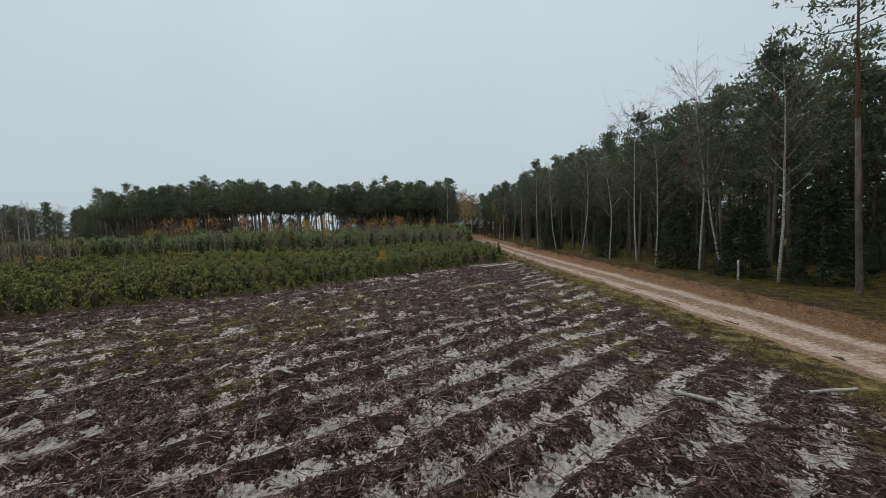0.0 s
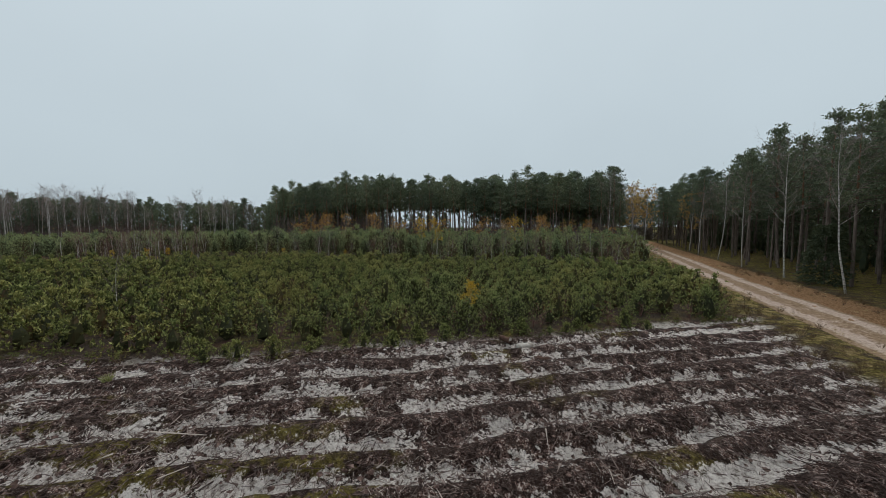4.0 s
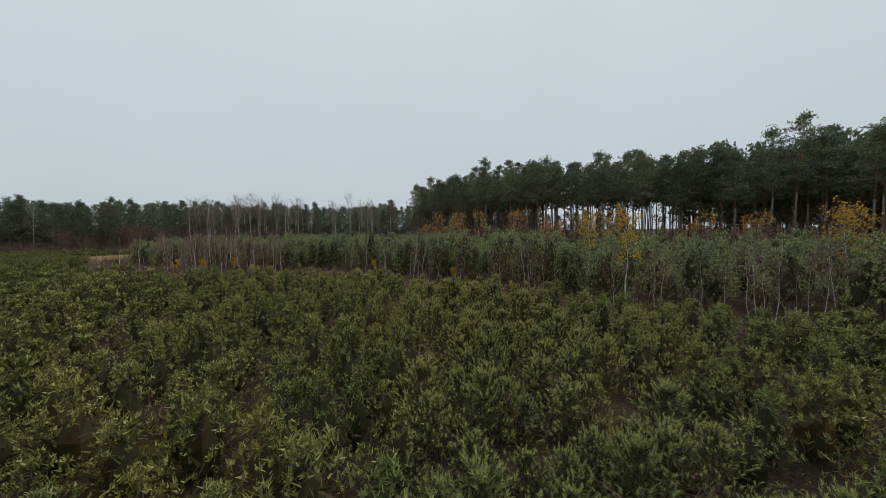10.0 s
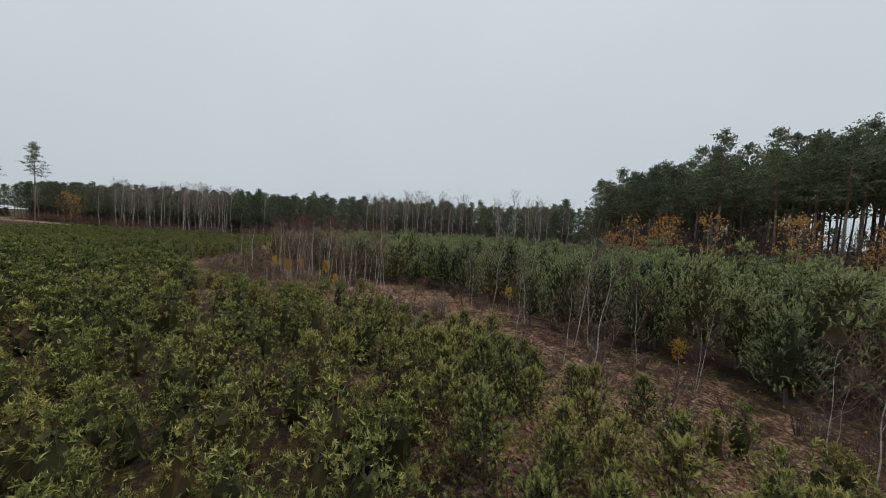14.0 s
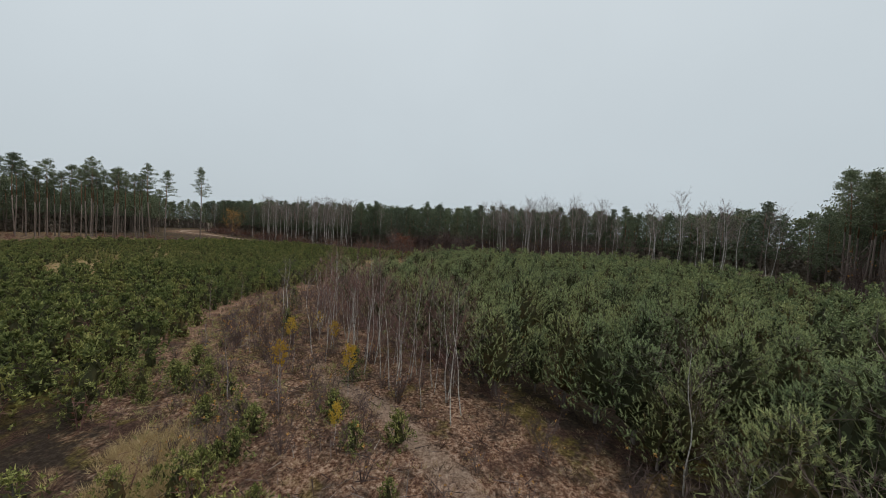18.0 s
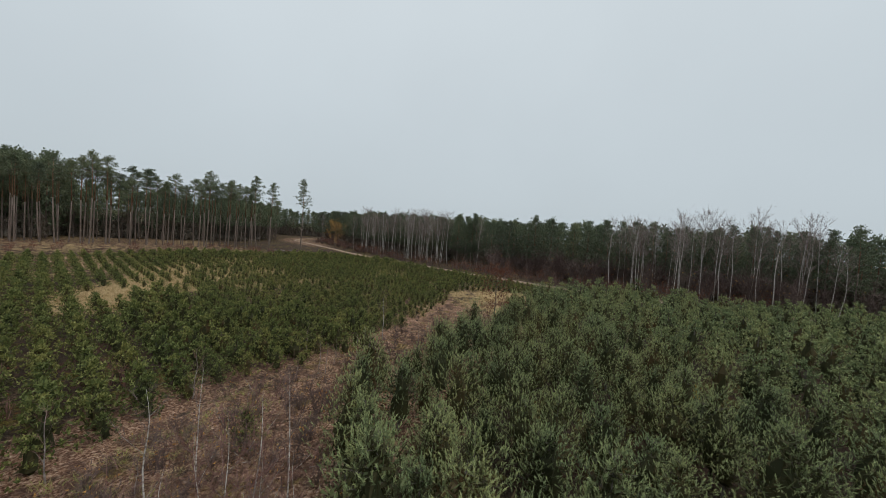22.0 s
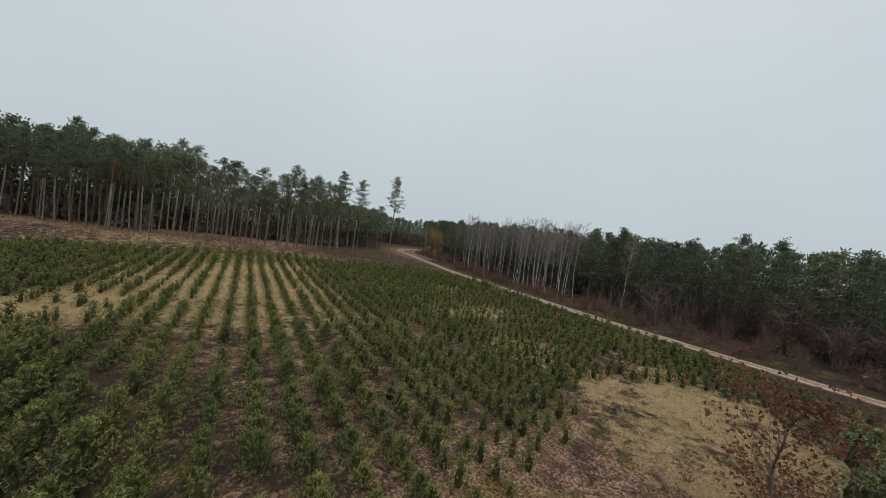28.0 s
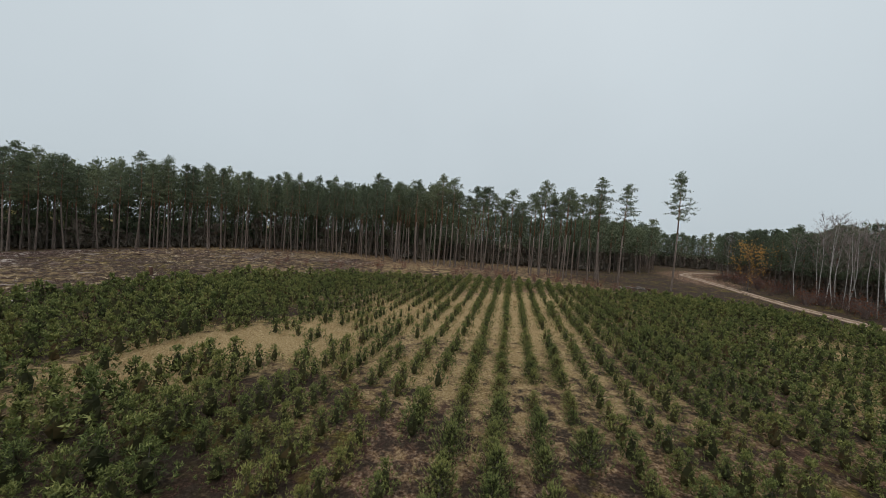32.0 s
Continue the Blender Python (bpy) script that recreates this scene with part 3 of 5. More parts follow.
def bushy(rng, h, spread, low, count, long, needle, fat, blades, trunk, crown, taper, upright, whorls, twigs=False, pale=0.5, inner=24):
    """Branches in whorls round a leader, each ending in a spray of needle shoots; together a rounded, uneven bush."""
    bend = rng.normal(0, 0.03, 2) * h
    tube(trunk, [(0, 0, -0.08), (bend[0] * 0.5, bend[1] * 0.5, h * 0.5), (bend[0], bend[1], h * 0.93)], [0.02 * h, 0.013 * h, 0.005], 5, 0)
    sway = rng.uniform(0, 6.28, 3)
    starts, ways, longs = [], [], []
    per = 6
    spray = max(1, int(round(count / (whorls * per))))
    for i in range(whorls):
        f = low + (0.9 - low) * (i + rng.uniform(-0.3, 0.3)) / (whorls - 1)
        t = np.clip((f - low) / (1 - low), 0, 1)
        reach = spread * (1 - t ** taper) ** 0.85 * (0.74 + 0.26 * math.sin(math.pi * min(1, t * 1.6 + 0.15)))
        turn = rng.uniform(0, 6.28)
        for b in range(per):
            a = turn + b * 6.283 / per + rng.normal(0, 0.28)
            r = reach * (1 + 0.18 * math.sin(2 * a + sway[0]) + 0.14 * math.sin(3 * a + sway[1])) * rng.uniform(0.72, 1.2)
            out = np.array((math.cos(a), math.sin(a), 0))
            root = np.array((bend[0] * f, bend[1] * f, h * f - 0.25 * r))
            end = root + out * r + np.array((0, 0, r * rng.uniform(0.25, 0.6)))
            if twigs:
                slivers(trunk, root[None], end[None], [0.009], rng, 0)
            for s in range(spray):
                back = 0.0 if s == 0 else rng.uniform(0.0, 0.6)
                side = np.array((-out[1], out[0], 0)) * (0 if s == 0 else rng.normal(0, 0.26)) * r
                starts.append(end + (root - end) * back + side + np.array((0, 0, rng.normal(0, 0.03) * h - 0.3 * long)))
                ways.append(out * rng.uniform(0.3, 1.0) * (1 - 0.5 * t) + np.array((rng.normal(0, 0.25), rng.normal(0, 0.25), upright)))
                longs.append(long * rng.uniform(0.65, 1.2) * (1.0 if s == 0 else 0.85))
    for k in range(5):
        starts.append(np.array((bend[0], bend[1], h * 0.84)) + rng.normal(0, 0.03, 3) * h)
        ways.append(np.array((rng.normal(0, 0.3), rng.normal(0, 0.3), 1.0)) if k else np.array((0.03, 0.0, 1.0)))
        longs.append(long * rng.uniform(1.0, 1.6))
    n = 9 if twigs else 5
    f = (np.arange(n) + 0.5) / n
    mid = np.stack([bend[0] * f, bend[1] * f, h * (low + (0.84 - low) * f)], -1)
    room = (spread * 0.66 * (1 - f ** taper) ** 0.8 + 0.04 * spread)[:, None, None] * np.array((1, 1, 0)) + np.array((0, 0, 0.5 * h / n))
    # dark blades round the stem paint the shade between the shoots
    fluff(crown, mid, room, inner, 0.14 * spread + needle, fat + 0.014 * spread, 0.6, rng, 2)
    fluff(crown, mid, room * 1.15, inner // 2, 0.14 * spread + needle, fat + 0.010 * spread, 0.8, rng, 0)
    starts, ways, longs = np.array(starts), np.array(ways), np.array(longs)
    if h > 2.5 or not twigs:
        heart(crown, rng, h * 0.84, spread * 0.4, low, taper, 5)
    if twigs:
        tufts(crown, starts, ways, longs, needle, blades, rng, 0, fat / needle, 0.8, 1, 1 - 0.75 * pale, 0.1)
        return
    ways /= np.linalg.norm(ways, axis=1)[:, None]
    k = len(starts)
    light = np.where(rng.uniform(0, 1, (k, blades)) < pale * rng.uniform(0.5, 1.4, (k, 1)), 1, 0).ravel()
    fluff(crown, starts + ways * longs[:, None] * 0.8, 0.4 * needle, blades, needle, fat, 1.3, rng, light)
    fluff(crown, starts + ways * longs[:, None] * 0.3, 0.4 * needle, blades // 2, needle, fat, 0.8, rng, 0)


def young_pine(rng, h, spread, detail=1.0):
    """A waist-high to man-high pine, rounded and bushy. Returns trunk and crown."""
    trunk, crown = Geo(), Geo()
    if detail >= 0.8:
        bushy(rng, h, spread, 0.05, 144, 0.15, 0.068, 0.0085, 15, trunk, crown, 1.9, 0.9, 8, True, 0.62, 40)
    elif detail > 0.5:
        bushy(rng, h, spread, 0.05, 72, 0.15, 0.09, 0.0145, 7, trunk, crown, 1.8, 0.9, 6, False, 0.55, 12)
    elif detail > 0.3:
        bushy(rng, h, spread, 0.05, 42, 0.15, 0.115, 0.030, 4, trunk, crown, 1.8, 0.85, 4, False, 0.5, 6)
    else:
        bushy(rng, h, spread, 0.08, 24, 0.16 * h, 0.15 * h, 0.05 * h, 5, trunk, crown, 1.6, 0.7, 4, False, 0.45, 5)
    return trunk, crown


def thicket_pine(rng, h, spread, detail=1.0):
    """A pine of a dense pole-stage thicket, with upturned candles on every branch."""
    trunk, crown = Geo(), Geo()
    if detail >= 0.8:
        bushy(rng, h, spread, 0.2, 216, 0.24, 0.082, 0.0135, 13, trunk, crown, 2.5, 1.0, 9, True, 0.62, 46)
    elif detail > 0.5:
        bushy(rng, h, spread, 0.28, 96, 0.26, 0.135, 0.024, 6, trunk, crown, 2.4, 1.0, 8, False, 0.55, 12)
    else:
        bushy(rng, h, spread, 0.3, 60, 0.30, 0.19, 0.044, 5, trunk, crown, 1.9, 1.0, 5, False, 0.5, 5)
    return trunk, crown


def tall_pine(rng, h, crown_from, reach, detail=1.0, stubs=8):
    """A grown pine: bare two-toned stem, crooked limbs, needle clouds. Returns trunk, limbs and crown."""
    trunk, limbs, crown = Geo(), Geo(), Geo()
    lean = rng.normal(0, 0.018, 2) * h
    sway = rng.normal(0, 0.012, 2) * h
    zs = np.array((-0.3, 0.15, 0.25 * h, 0.5 * h, 0.75 * h, 0.97 * h))

    def axis(z):
        t = np.clip(z / h, 0, 1)
        return np.stack([lean[0] * t + sway[0] * np.sin(3.0 * t), lean[1] * t + sway[1] * np.sin(3.0 * t), z + 0 * t], -1)

    r0 = 0.0082 * h
    rad = np.array((1.35, 1.1, 0.9, 0.72, 0.45, 0.08)) * r0
    sides = 7 if detail >= 0.8 else (5 if detail >= 0.5 else 4)
    tube(trunk, axis(zs[:4]), rad[:4], sides, 0)
    tube(trunk, axis(zs[3:]), rad[3:], sides, 1)
    for _ in range(stubs):
        z = h * rng.uniform(0.1, max(0.2, crown_from))
        a = rng.uniform(0, 6.28)
        p = axis(np.array(z))
        slivers(limbs, p[None], (p + np.array((math.cos(a), math.sin(a), rng.uniform(-0.2, 0.3))) * rng.uniform(0.5, 1.5))[None], [0.025], rng, 0)
    starts = []
    deep = h * (1 - crown_from)
    count = int(np.clip((4.2 if detail >= 0.8 else (3.2 if detail >= 0.5 else 2.2)) * deep, 12, 34))
    per = 5 if detail >= 0.8 else (4 if detail >= 0.5 else 2)
    for i in range(count):
        f = crown_from + (0.97 - crown_from) * (i + rng.uniform(0, 0.9)) / count
        top = (f - crown_from) / (1 - crown_from)
        r = reach * (1.0 + 0.1 * top) * (1 - top ** 1.6) ** 0.85 * rng.uniform(0.6, 1.2) + 0.2
        a = i * 2.4 + rng.normal(0, 0.5)
        out = np.array((math.cos(a), math.sin(a), 0))
        root = axis(np.array(h * f))
        rise = -0.08 + 0.6 * top
        mid = root + out * r * 0.55 + np.array((0, 0, r * (rise * 0.4 + rng.uniform(-0.05, 0.2))))
        end = root + out * r + np.array((0, 0, r * (rise + rng.uniform(-0.1, 0.2))))
        if detail >= 0.5:
            tube(limbs, [root, mid, end], [0.05 * (1.1 - top), 0.03, 0.01], 3, 0)
        for s in range(per):
            t = 1.0 if s == 0 else rng.uniform(0.25, 0.95)
            starts.append(root + (end - root) * t + rng.normal(0, 1, 3) * (0.2 * r, 0.2 * r, 0.12))
    for s in range(2 * per):
        starts.append(axis(np.array(h * rng.uniform(0.92, 1.0))) + rng.normal(0, 0.1, 3) * (1, 1, 2))
    starts = np.array(starts)
    if detail >= 0.8:
        fluff(crown, starts, (0.44, 0.44, 0.2), 15, 0.27, 0.06, 1.0, rng)
    elif detail >= 0.5:
        fluff(crown, starts, (0.52, 0.52, 0.26), 11, 0.36, 0.09, 0.9, rng)
    else:
        fluff(crown, starts, (0.85, 0.85, 0.5), 11, 0.55, 0.17, 0.8, rng)
    return trunk, limbs, crown


def spruce(rng, h, spread):
    trunk, crown = Geo(), Geo()
    tube(trunk, [(0, 0, -0.2), (0, 0, h * 0.5), (0, 0, h * 0.98)], [0.014 * h, 0.009 * h, 0.01], 6, 0)
    starts, ways = [], []
    for i in range(30):
        f = 0.06 + 0.92 * i / 30
        r = spread * (1 - f) ** 0.85 + 0.1
        for b in range(6):
            a = i * 1.1 + b * 1.047 + rng.normal(0, 0.25)
            out = np.array((math.cos(a), math.sin(a), 0))
            for s in range(3):
                t = rng.uniform(0.35, 1.0)
                starts.append(np.array((0, 0, h * f)) + out * r * t + np.array((0, 0, -0.25 * r * t)) + rng.normal(0, 0.06, 3))
                ways.append(out + np.array((rng.normal(0, 0.5), rng.normal(0, 0.5), -0.1)))
    tufts(crown, np.array(starts), np.array(ways), 0.4, 0.28, 6, rng, 0, 0.2)
    return trunk, crown


def bare_tree(rng, h, reach, lean=0.05, limbs=15, twigs=7, leaves=0, leaf=0.09, fork=0.3, thick=0.0075, droop=0.0, fine=1.0):
    """A leafless birch or other slim tree. Returns trunk, branches and leaves (or None)."""
    trunk, crown, green = Geo(), Geo(), Geo()
    la = rng.uniform(0, 6.28)
    off = np.array((math.cos(la), math.sin(la))) * lean * h
    bow = rng.normal(0, 0.02, 2) * h
    zs = np.linspace(-0.02, 1, 12)

    def axis(t):
        t = np.asarray(t, float)
        kink = min(0.010 * h, 0.045) * np.sin(11.0 * t + la) * np.clip(t * 4, 0, 1)
        return np.stack([off[0] * t + bow[0] * np.sin(3.1 * t) + kink, off[1] * t + bow[1] * np.sin(3.1 * t) - 0.8 * kink, h * t], -1)

    tube(trunk, axis(zs), thick * h * np.interp(zs, (-0.02, 0.12, 0.4, 0.7, 0.9, 1.0), (1.3, 1.0, 0.78, 0.48, 0.2, 0.06)), 6, 0)
    a0, b0, w0, a1, b1, w1, spots = [], [], [], [], [], [], []
    for i in range(limbs):
        t = fork + (0.97 - fork) * (i + rng.uniform(0, 1)) / limbs
        top = (t - fork) / (1 - fork)
        r = reach * (0.5 + 0.9 * min(1, top * 2.2)) * (1 - top) ** 0.6 * rng.uniform(0.6, 1.2) + 0.15 * reach
        a = i * 2.4 + rng.normal(0, 0.4)
        out = np.array((math.cos(a), math.sin(a), 0))
        root = axis(t)
        end = root + out * r + np.array((0, 0, r * rng.uniform(0.9, 1.7)))
        mid = root + (end - root) * 0.5 + out * 0.1 * r
        tube(crown, [root, mid, end], [thick * h * 0.30 * (1.1 - 0.6 * top), thick * h * 0.15, 0.003], 3, 0 if i % 4 == 0 else 1)
        for s in range(twigs):
            u = rng.uniform(0.25, 1.0)
            p = root + (end - root) * u
            way = (end - root) * 0.35 + rng.normal(0, 0.28, 3) * r + np.array((0, 0, 0.12 * r))
            q = p + way * rng.uniform(0.6, 1.1) - np.array((0, 0, droop * r))
            a0.append(p), b0.append(q), w0.append(0.0012 * h)
            for _ in range(4):
                v = rng.uniform(0.2, 1.0)
                p2 = p + (q - p) * v
                q2 = p2 + (q - p) * 0.35 + rng.normal(0, 0.22, 3) * r * 0.8 - np.array((0, 0, droop * r * 0.7))
                a1.append(p2), b1.append(q2), w1.append(0.0007 * h * fine)
                if rng.uniform() < leaves:
                    spots.append(p2 + (q2 - p2) * rng.uniform(0.4, 1))
    slivers(crown, a0, b0, np.array(w0) * fine, rng, 1)
    slivers(crown, a1, b1, w1, rng, 1)
    if spots:
        spots = np.array(spots)
        d = rng.normal(0, 1, (len(spots), 3))
        tufts(green, spots, d, leaf, leaf, 3, rng, 0, 0.45)
        return trunk, crown, green
    return trunk, crown, None


def shrub(rng, h, spread, stems=9, twigs=5, leaves=0.0, leaf=0.07):
    """A low twiggy bush."""
    wood, green = Geo(), Geo()
    a = rng.uniform(0, 6.28, stems)
    r = spread * rng.uniform(0.3, 1, stems)
    end = np.stack([np.cos(a) * r, np.sin(a) * r, h * rng.uniform(0.6, 1.0, stems)], -1)
    root = end * (0.12, 0.12, 0) - (0, 0, 0.03)
    slivers(wood, root, end, np.full(stems, 0.009 * h + 0.004), rng, 0)
    k = rng.integers(0, stems, stems * twigs)
    t = rng.uniform(0.3, 1, len(k))[:, None]
    p = root[k] + (end[k] - root[k]) * t
    q = p + rng.normal(0, 0.2, (len(k), 3)) * h + (0, 0, 0.16 * h)
    slivers(wood, p, q, np.full(len(k), 0.005 * h + 0.002), rng, 0)
    if leaves:
        pick = rng.uniform(0, 1, len(k)) < leaves
        tufts(green, q[pick], rng.normal(0, 1, (pick.sum(), 3)), leaf, leaf, 3, rng, 0, 0.45)
        return wood, green
    return wood, None


def joined(name, protos, places, mats, label, category, soft=False):
    """Many like things that nobody could count, as one object. protos: lists of (Geo, material number); places: rows of x, y, z, turn, scale, lift."""
    vs, fs, ms, ts, base = [], [], [], [], 0
    packed = []
    for geos in protos:
        v, f, m, n = [], [], [], 0
        for g, k in geos:
            if g is None or not g.v:
                continue
            gv, gf, gm = g.get()
            v.append(gv), f.append(gf + n), m.append(gm + k)
            n += len(gv)
        packed.append((np.concatenate(v), np.concatenate(f), np.concatenate(m)))
    places = np.asarray(places, float).reshape(-1, 6)
    if not len(places):
        return None
    which = np.arange(len(places)) % len(packed)
    for k, (v, f, m) in enumerate(packed):
        rows = places[which == k]
        if not len(rows):
            continue
        c, s = np.cos(rows[:, 3]), np.sin(rows[:, 3])
        x = (v[None, :, 0] * c[:, None] - v[None, :, 1] * s[:, None]) * rows[:, 4:5] + rows[:, 0:1]
        y = (v[None, :, 0] * s[:, None] + v[None, :, 1] * c[:, None]) * rows[:, 4:5] + rows[:, 1:2]
        z = v[None, :, 2] * (rows[:, 4] * rows[:, 5])[:, None] + rows[:, 2:3]
        vs.append(np.stack([x, y, z], -1).reshape(-1, 3))
        fs.append((f[None] + (np.arange(len(rows)) * len(v))[:, None, None]).reshape(-1, 3) + base)
        ms.append(np.tile(m, len(rows)))
        ts.append(np.repeat(TINTS.uniform(0, 1, len(rows)), len(v)))
        base += len(v) * len(rows)
    ob = new(name, mesh_from(name, np.concatenate(vs), np.concatenate(fs), np.concatenate(ms), mats, soft))
    set_tint(ob.data, np.concatenate(ts))
    return tagged(ob, label, category, kind="stuff")


def thing(name, pieces, label, category, group):
    """A top-level thing at the origin: pieces are (part name, Geo, materials, label, soft)."""
    ob = new(name)
    ob.empty_display_size = 0.2
    holder = {"leaves": "branchwork"}
    by_name = {}
    for pname, geo, mats, plabel, soft in pieces:
        if geo is not None and geo.v:
            made = by_name[pname] = part(pname, geo, mats, by_name.get(holder.get(pname), ob), plabel, soft)
            if pname in ("branchwork", "leaves", "tuft"):
                tagged(made, kind="stuff")
    return tagged(ob, label, category, group)


def plant_out(protos, places):
    """Copies of prototype things at rows of x, y, z, turn, scale, lift; the prototypes take the first places."""
    for i, (x, y, z, turn, size, lift) in enumerate(places):
        proto = protos[i % len(protos)]
        m = Matrix.LocRotScale((x, y, z), Euler((0, 0, turn)), (size, size, size * lift))
        if i < len(protos):
            proto.matrix_basis = m
        else:
            c = copy_thing(proto, Matrix.LocRotScale((x, y, z), Euler((0, 0, turn)), None))
            c.scale = (size, size, size * lift)
    for proto in protos[len(places):]:
        for o in (*reversed(proto.children_recursive), proto):
            bpy.data.objects.remove(o)


def rows_of(xs, ys, rng, lo, hi, lift=0.08):
    xs, ys = np.asarray(xs), np.asarray(ys)
    return np.stack([xs, ys, height(xs, ys) - 0.02, rng.uniform(0, 6.28, len(xs)), rng.uniform(lo, hi, len(xs)), rng.uniform(1 - lift, 1 + lift, len(xs))], -1)


def scatter(rng, poly, spacing, jitter=0.45):
    p = np.array(poly)
    x, y = np.meshgrid(np.arange(p[:, 0].min(), p[:, 0].max(), spacing), np.arange(p[:, 1].min(), p[:, 1].max(), spacing))
    x, y = x.ravel(), y.ravel()
    x = x + rng.uniform(-jitter, jitter, len(x)) * spacing
    y = y + rng.uniform(-jitter, jitter, len(y)) * spacing
    k = inside(x, y, poly)
    return x[k], y[k]


# the stretch of the plan along which the young trees are seen from close by
NEAR_LINE = [(0, 30), (-4, 35), (-10, 42), (-18, 49), (-30, 52), (-42, 52), (-56, 47), (-68, 41), (-76, 33), (-81, 20), (-85, 8)]


def near_path(x, y):
    return far_from(x, y, NEAR_LINE, False)


# ---- ground ----


def axis_steps(marks):
    out = [marks[0][0]]
    for (a, _), (b, step) in zip(marks, marks[1:]):
        k = max(1, int(round((b - a) / step)))
        out += [a + (b - a) * (i + 1) / k for i in range(k)]
    return np.array(out)


def ellipse(x, y, cx, cy, rx, ry, turn=0.0):
    c, s = math.cos(turn), math.sin(turn)
    u, v = (x - cx) * c + (y - cy) * s, -(x - cx) * s + (y - cy) * c
    return np.clip(1.6 - 1.3 * np.hypot(u / rx, v / ry), 0, 1)


def dry_grass(x, y):
    band = far_from(x, y, [(-66.5, 9.8), (-70, 6), (-76, 1), (-82, -6), (-96, -13)], False)
    g = np.maximum(smooth(6.5, 1.5, band + 1.2 * wave(x, y, 0.6, 1.0)), 0.85 * ellipse(x, y, -86, 0, 12, 7, 0.1))
    g = np.maximum(g, ellipse(x, y, -71.5, 6, 7.5, 5, 0.1))
    g = np.maximum(g, ellipse(x, y, -95, 37.2, 12, 5.4, 0.2) * (0.8 + 0.45 * wave(x, y, 1.3, 2.0)))
    g = np.maximum(g, 0.8 * ellipse(x, y, -104, 14, 6, 5, 0.5))
    g = np.maximum(g, 0.8 * ellipse(x, y, -112, 4, 5, 4, 0.5))
    g = np.maximum(g, 0.52 * ellipse(x, y, -84, 8, 10, 9))
    g = np.maximum(g, 0.75 * ellipse(x, y, -97, 24.5, 4.5, 3.0, 0.8))
    g = np.maximum(g, 0.7 * ellipse(x, y, -95.5, 31, 3.0, 2.0, 0.3))
    g = np.maximum(g, 0.95 * ellipse(x, y, -42.4, 41.5, 1.9, 1.3, 0.6) * (0.85 + 0.5 * wave(x, y, 2.4, 1.0)))
    return g + 0.25 * wave(x, y, 0.9, 2.0) * (g > 0.02)


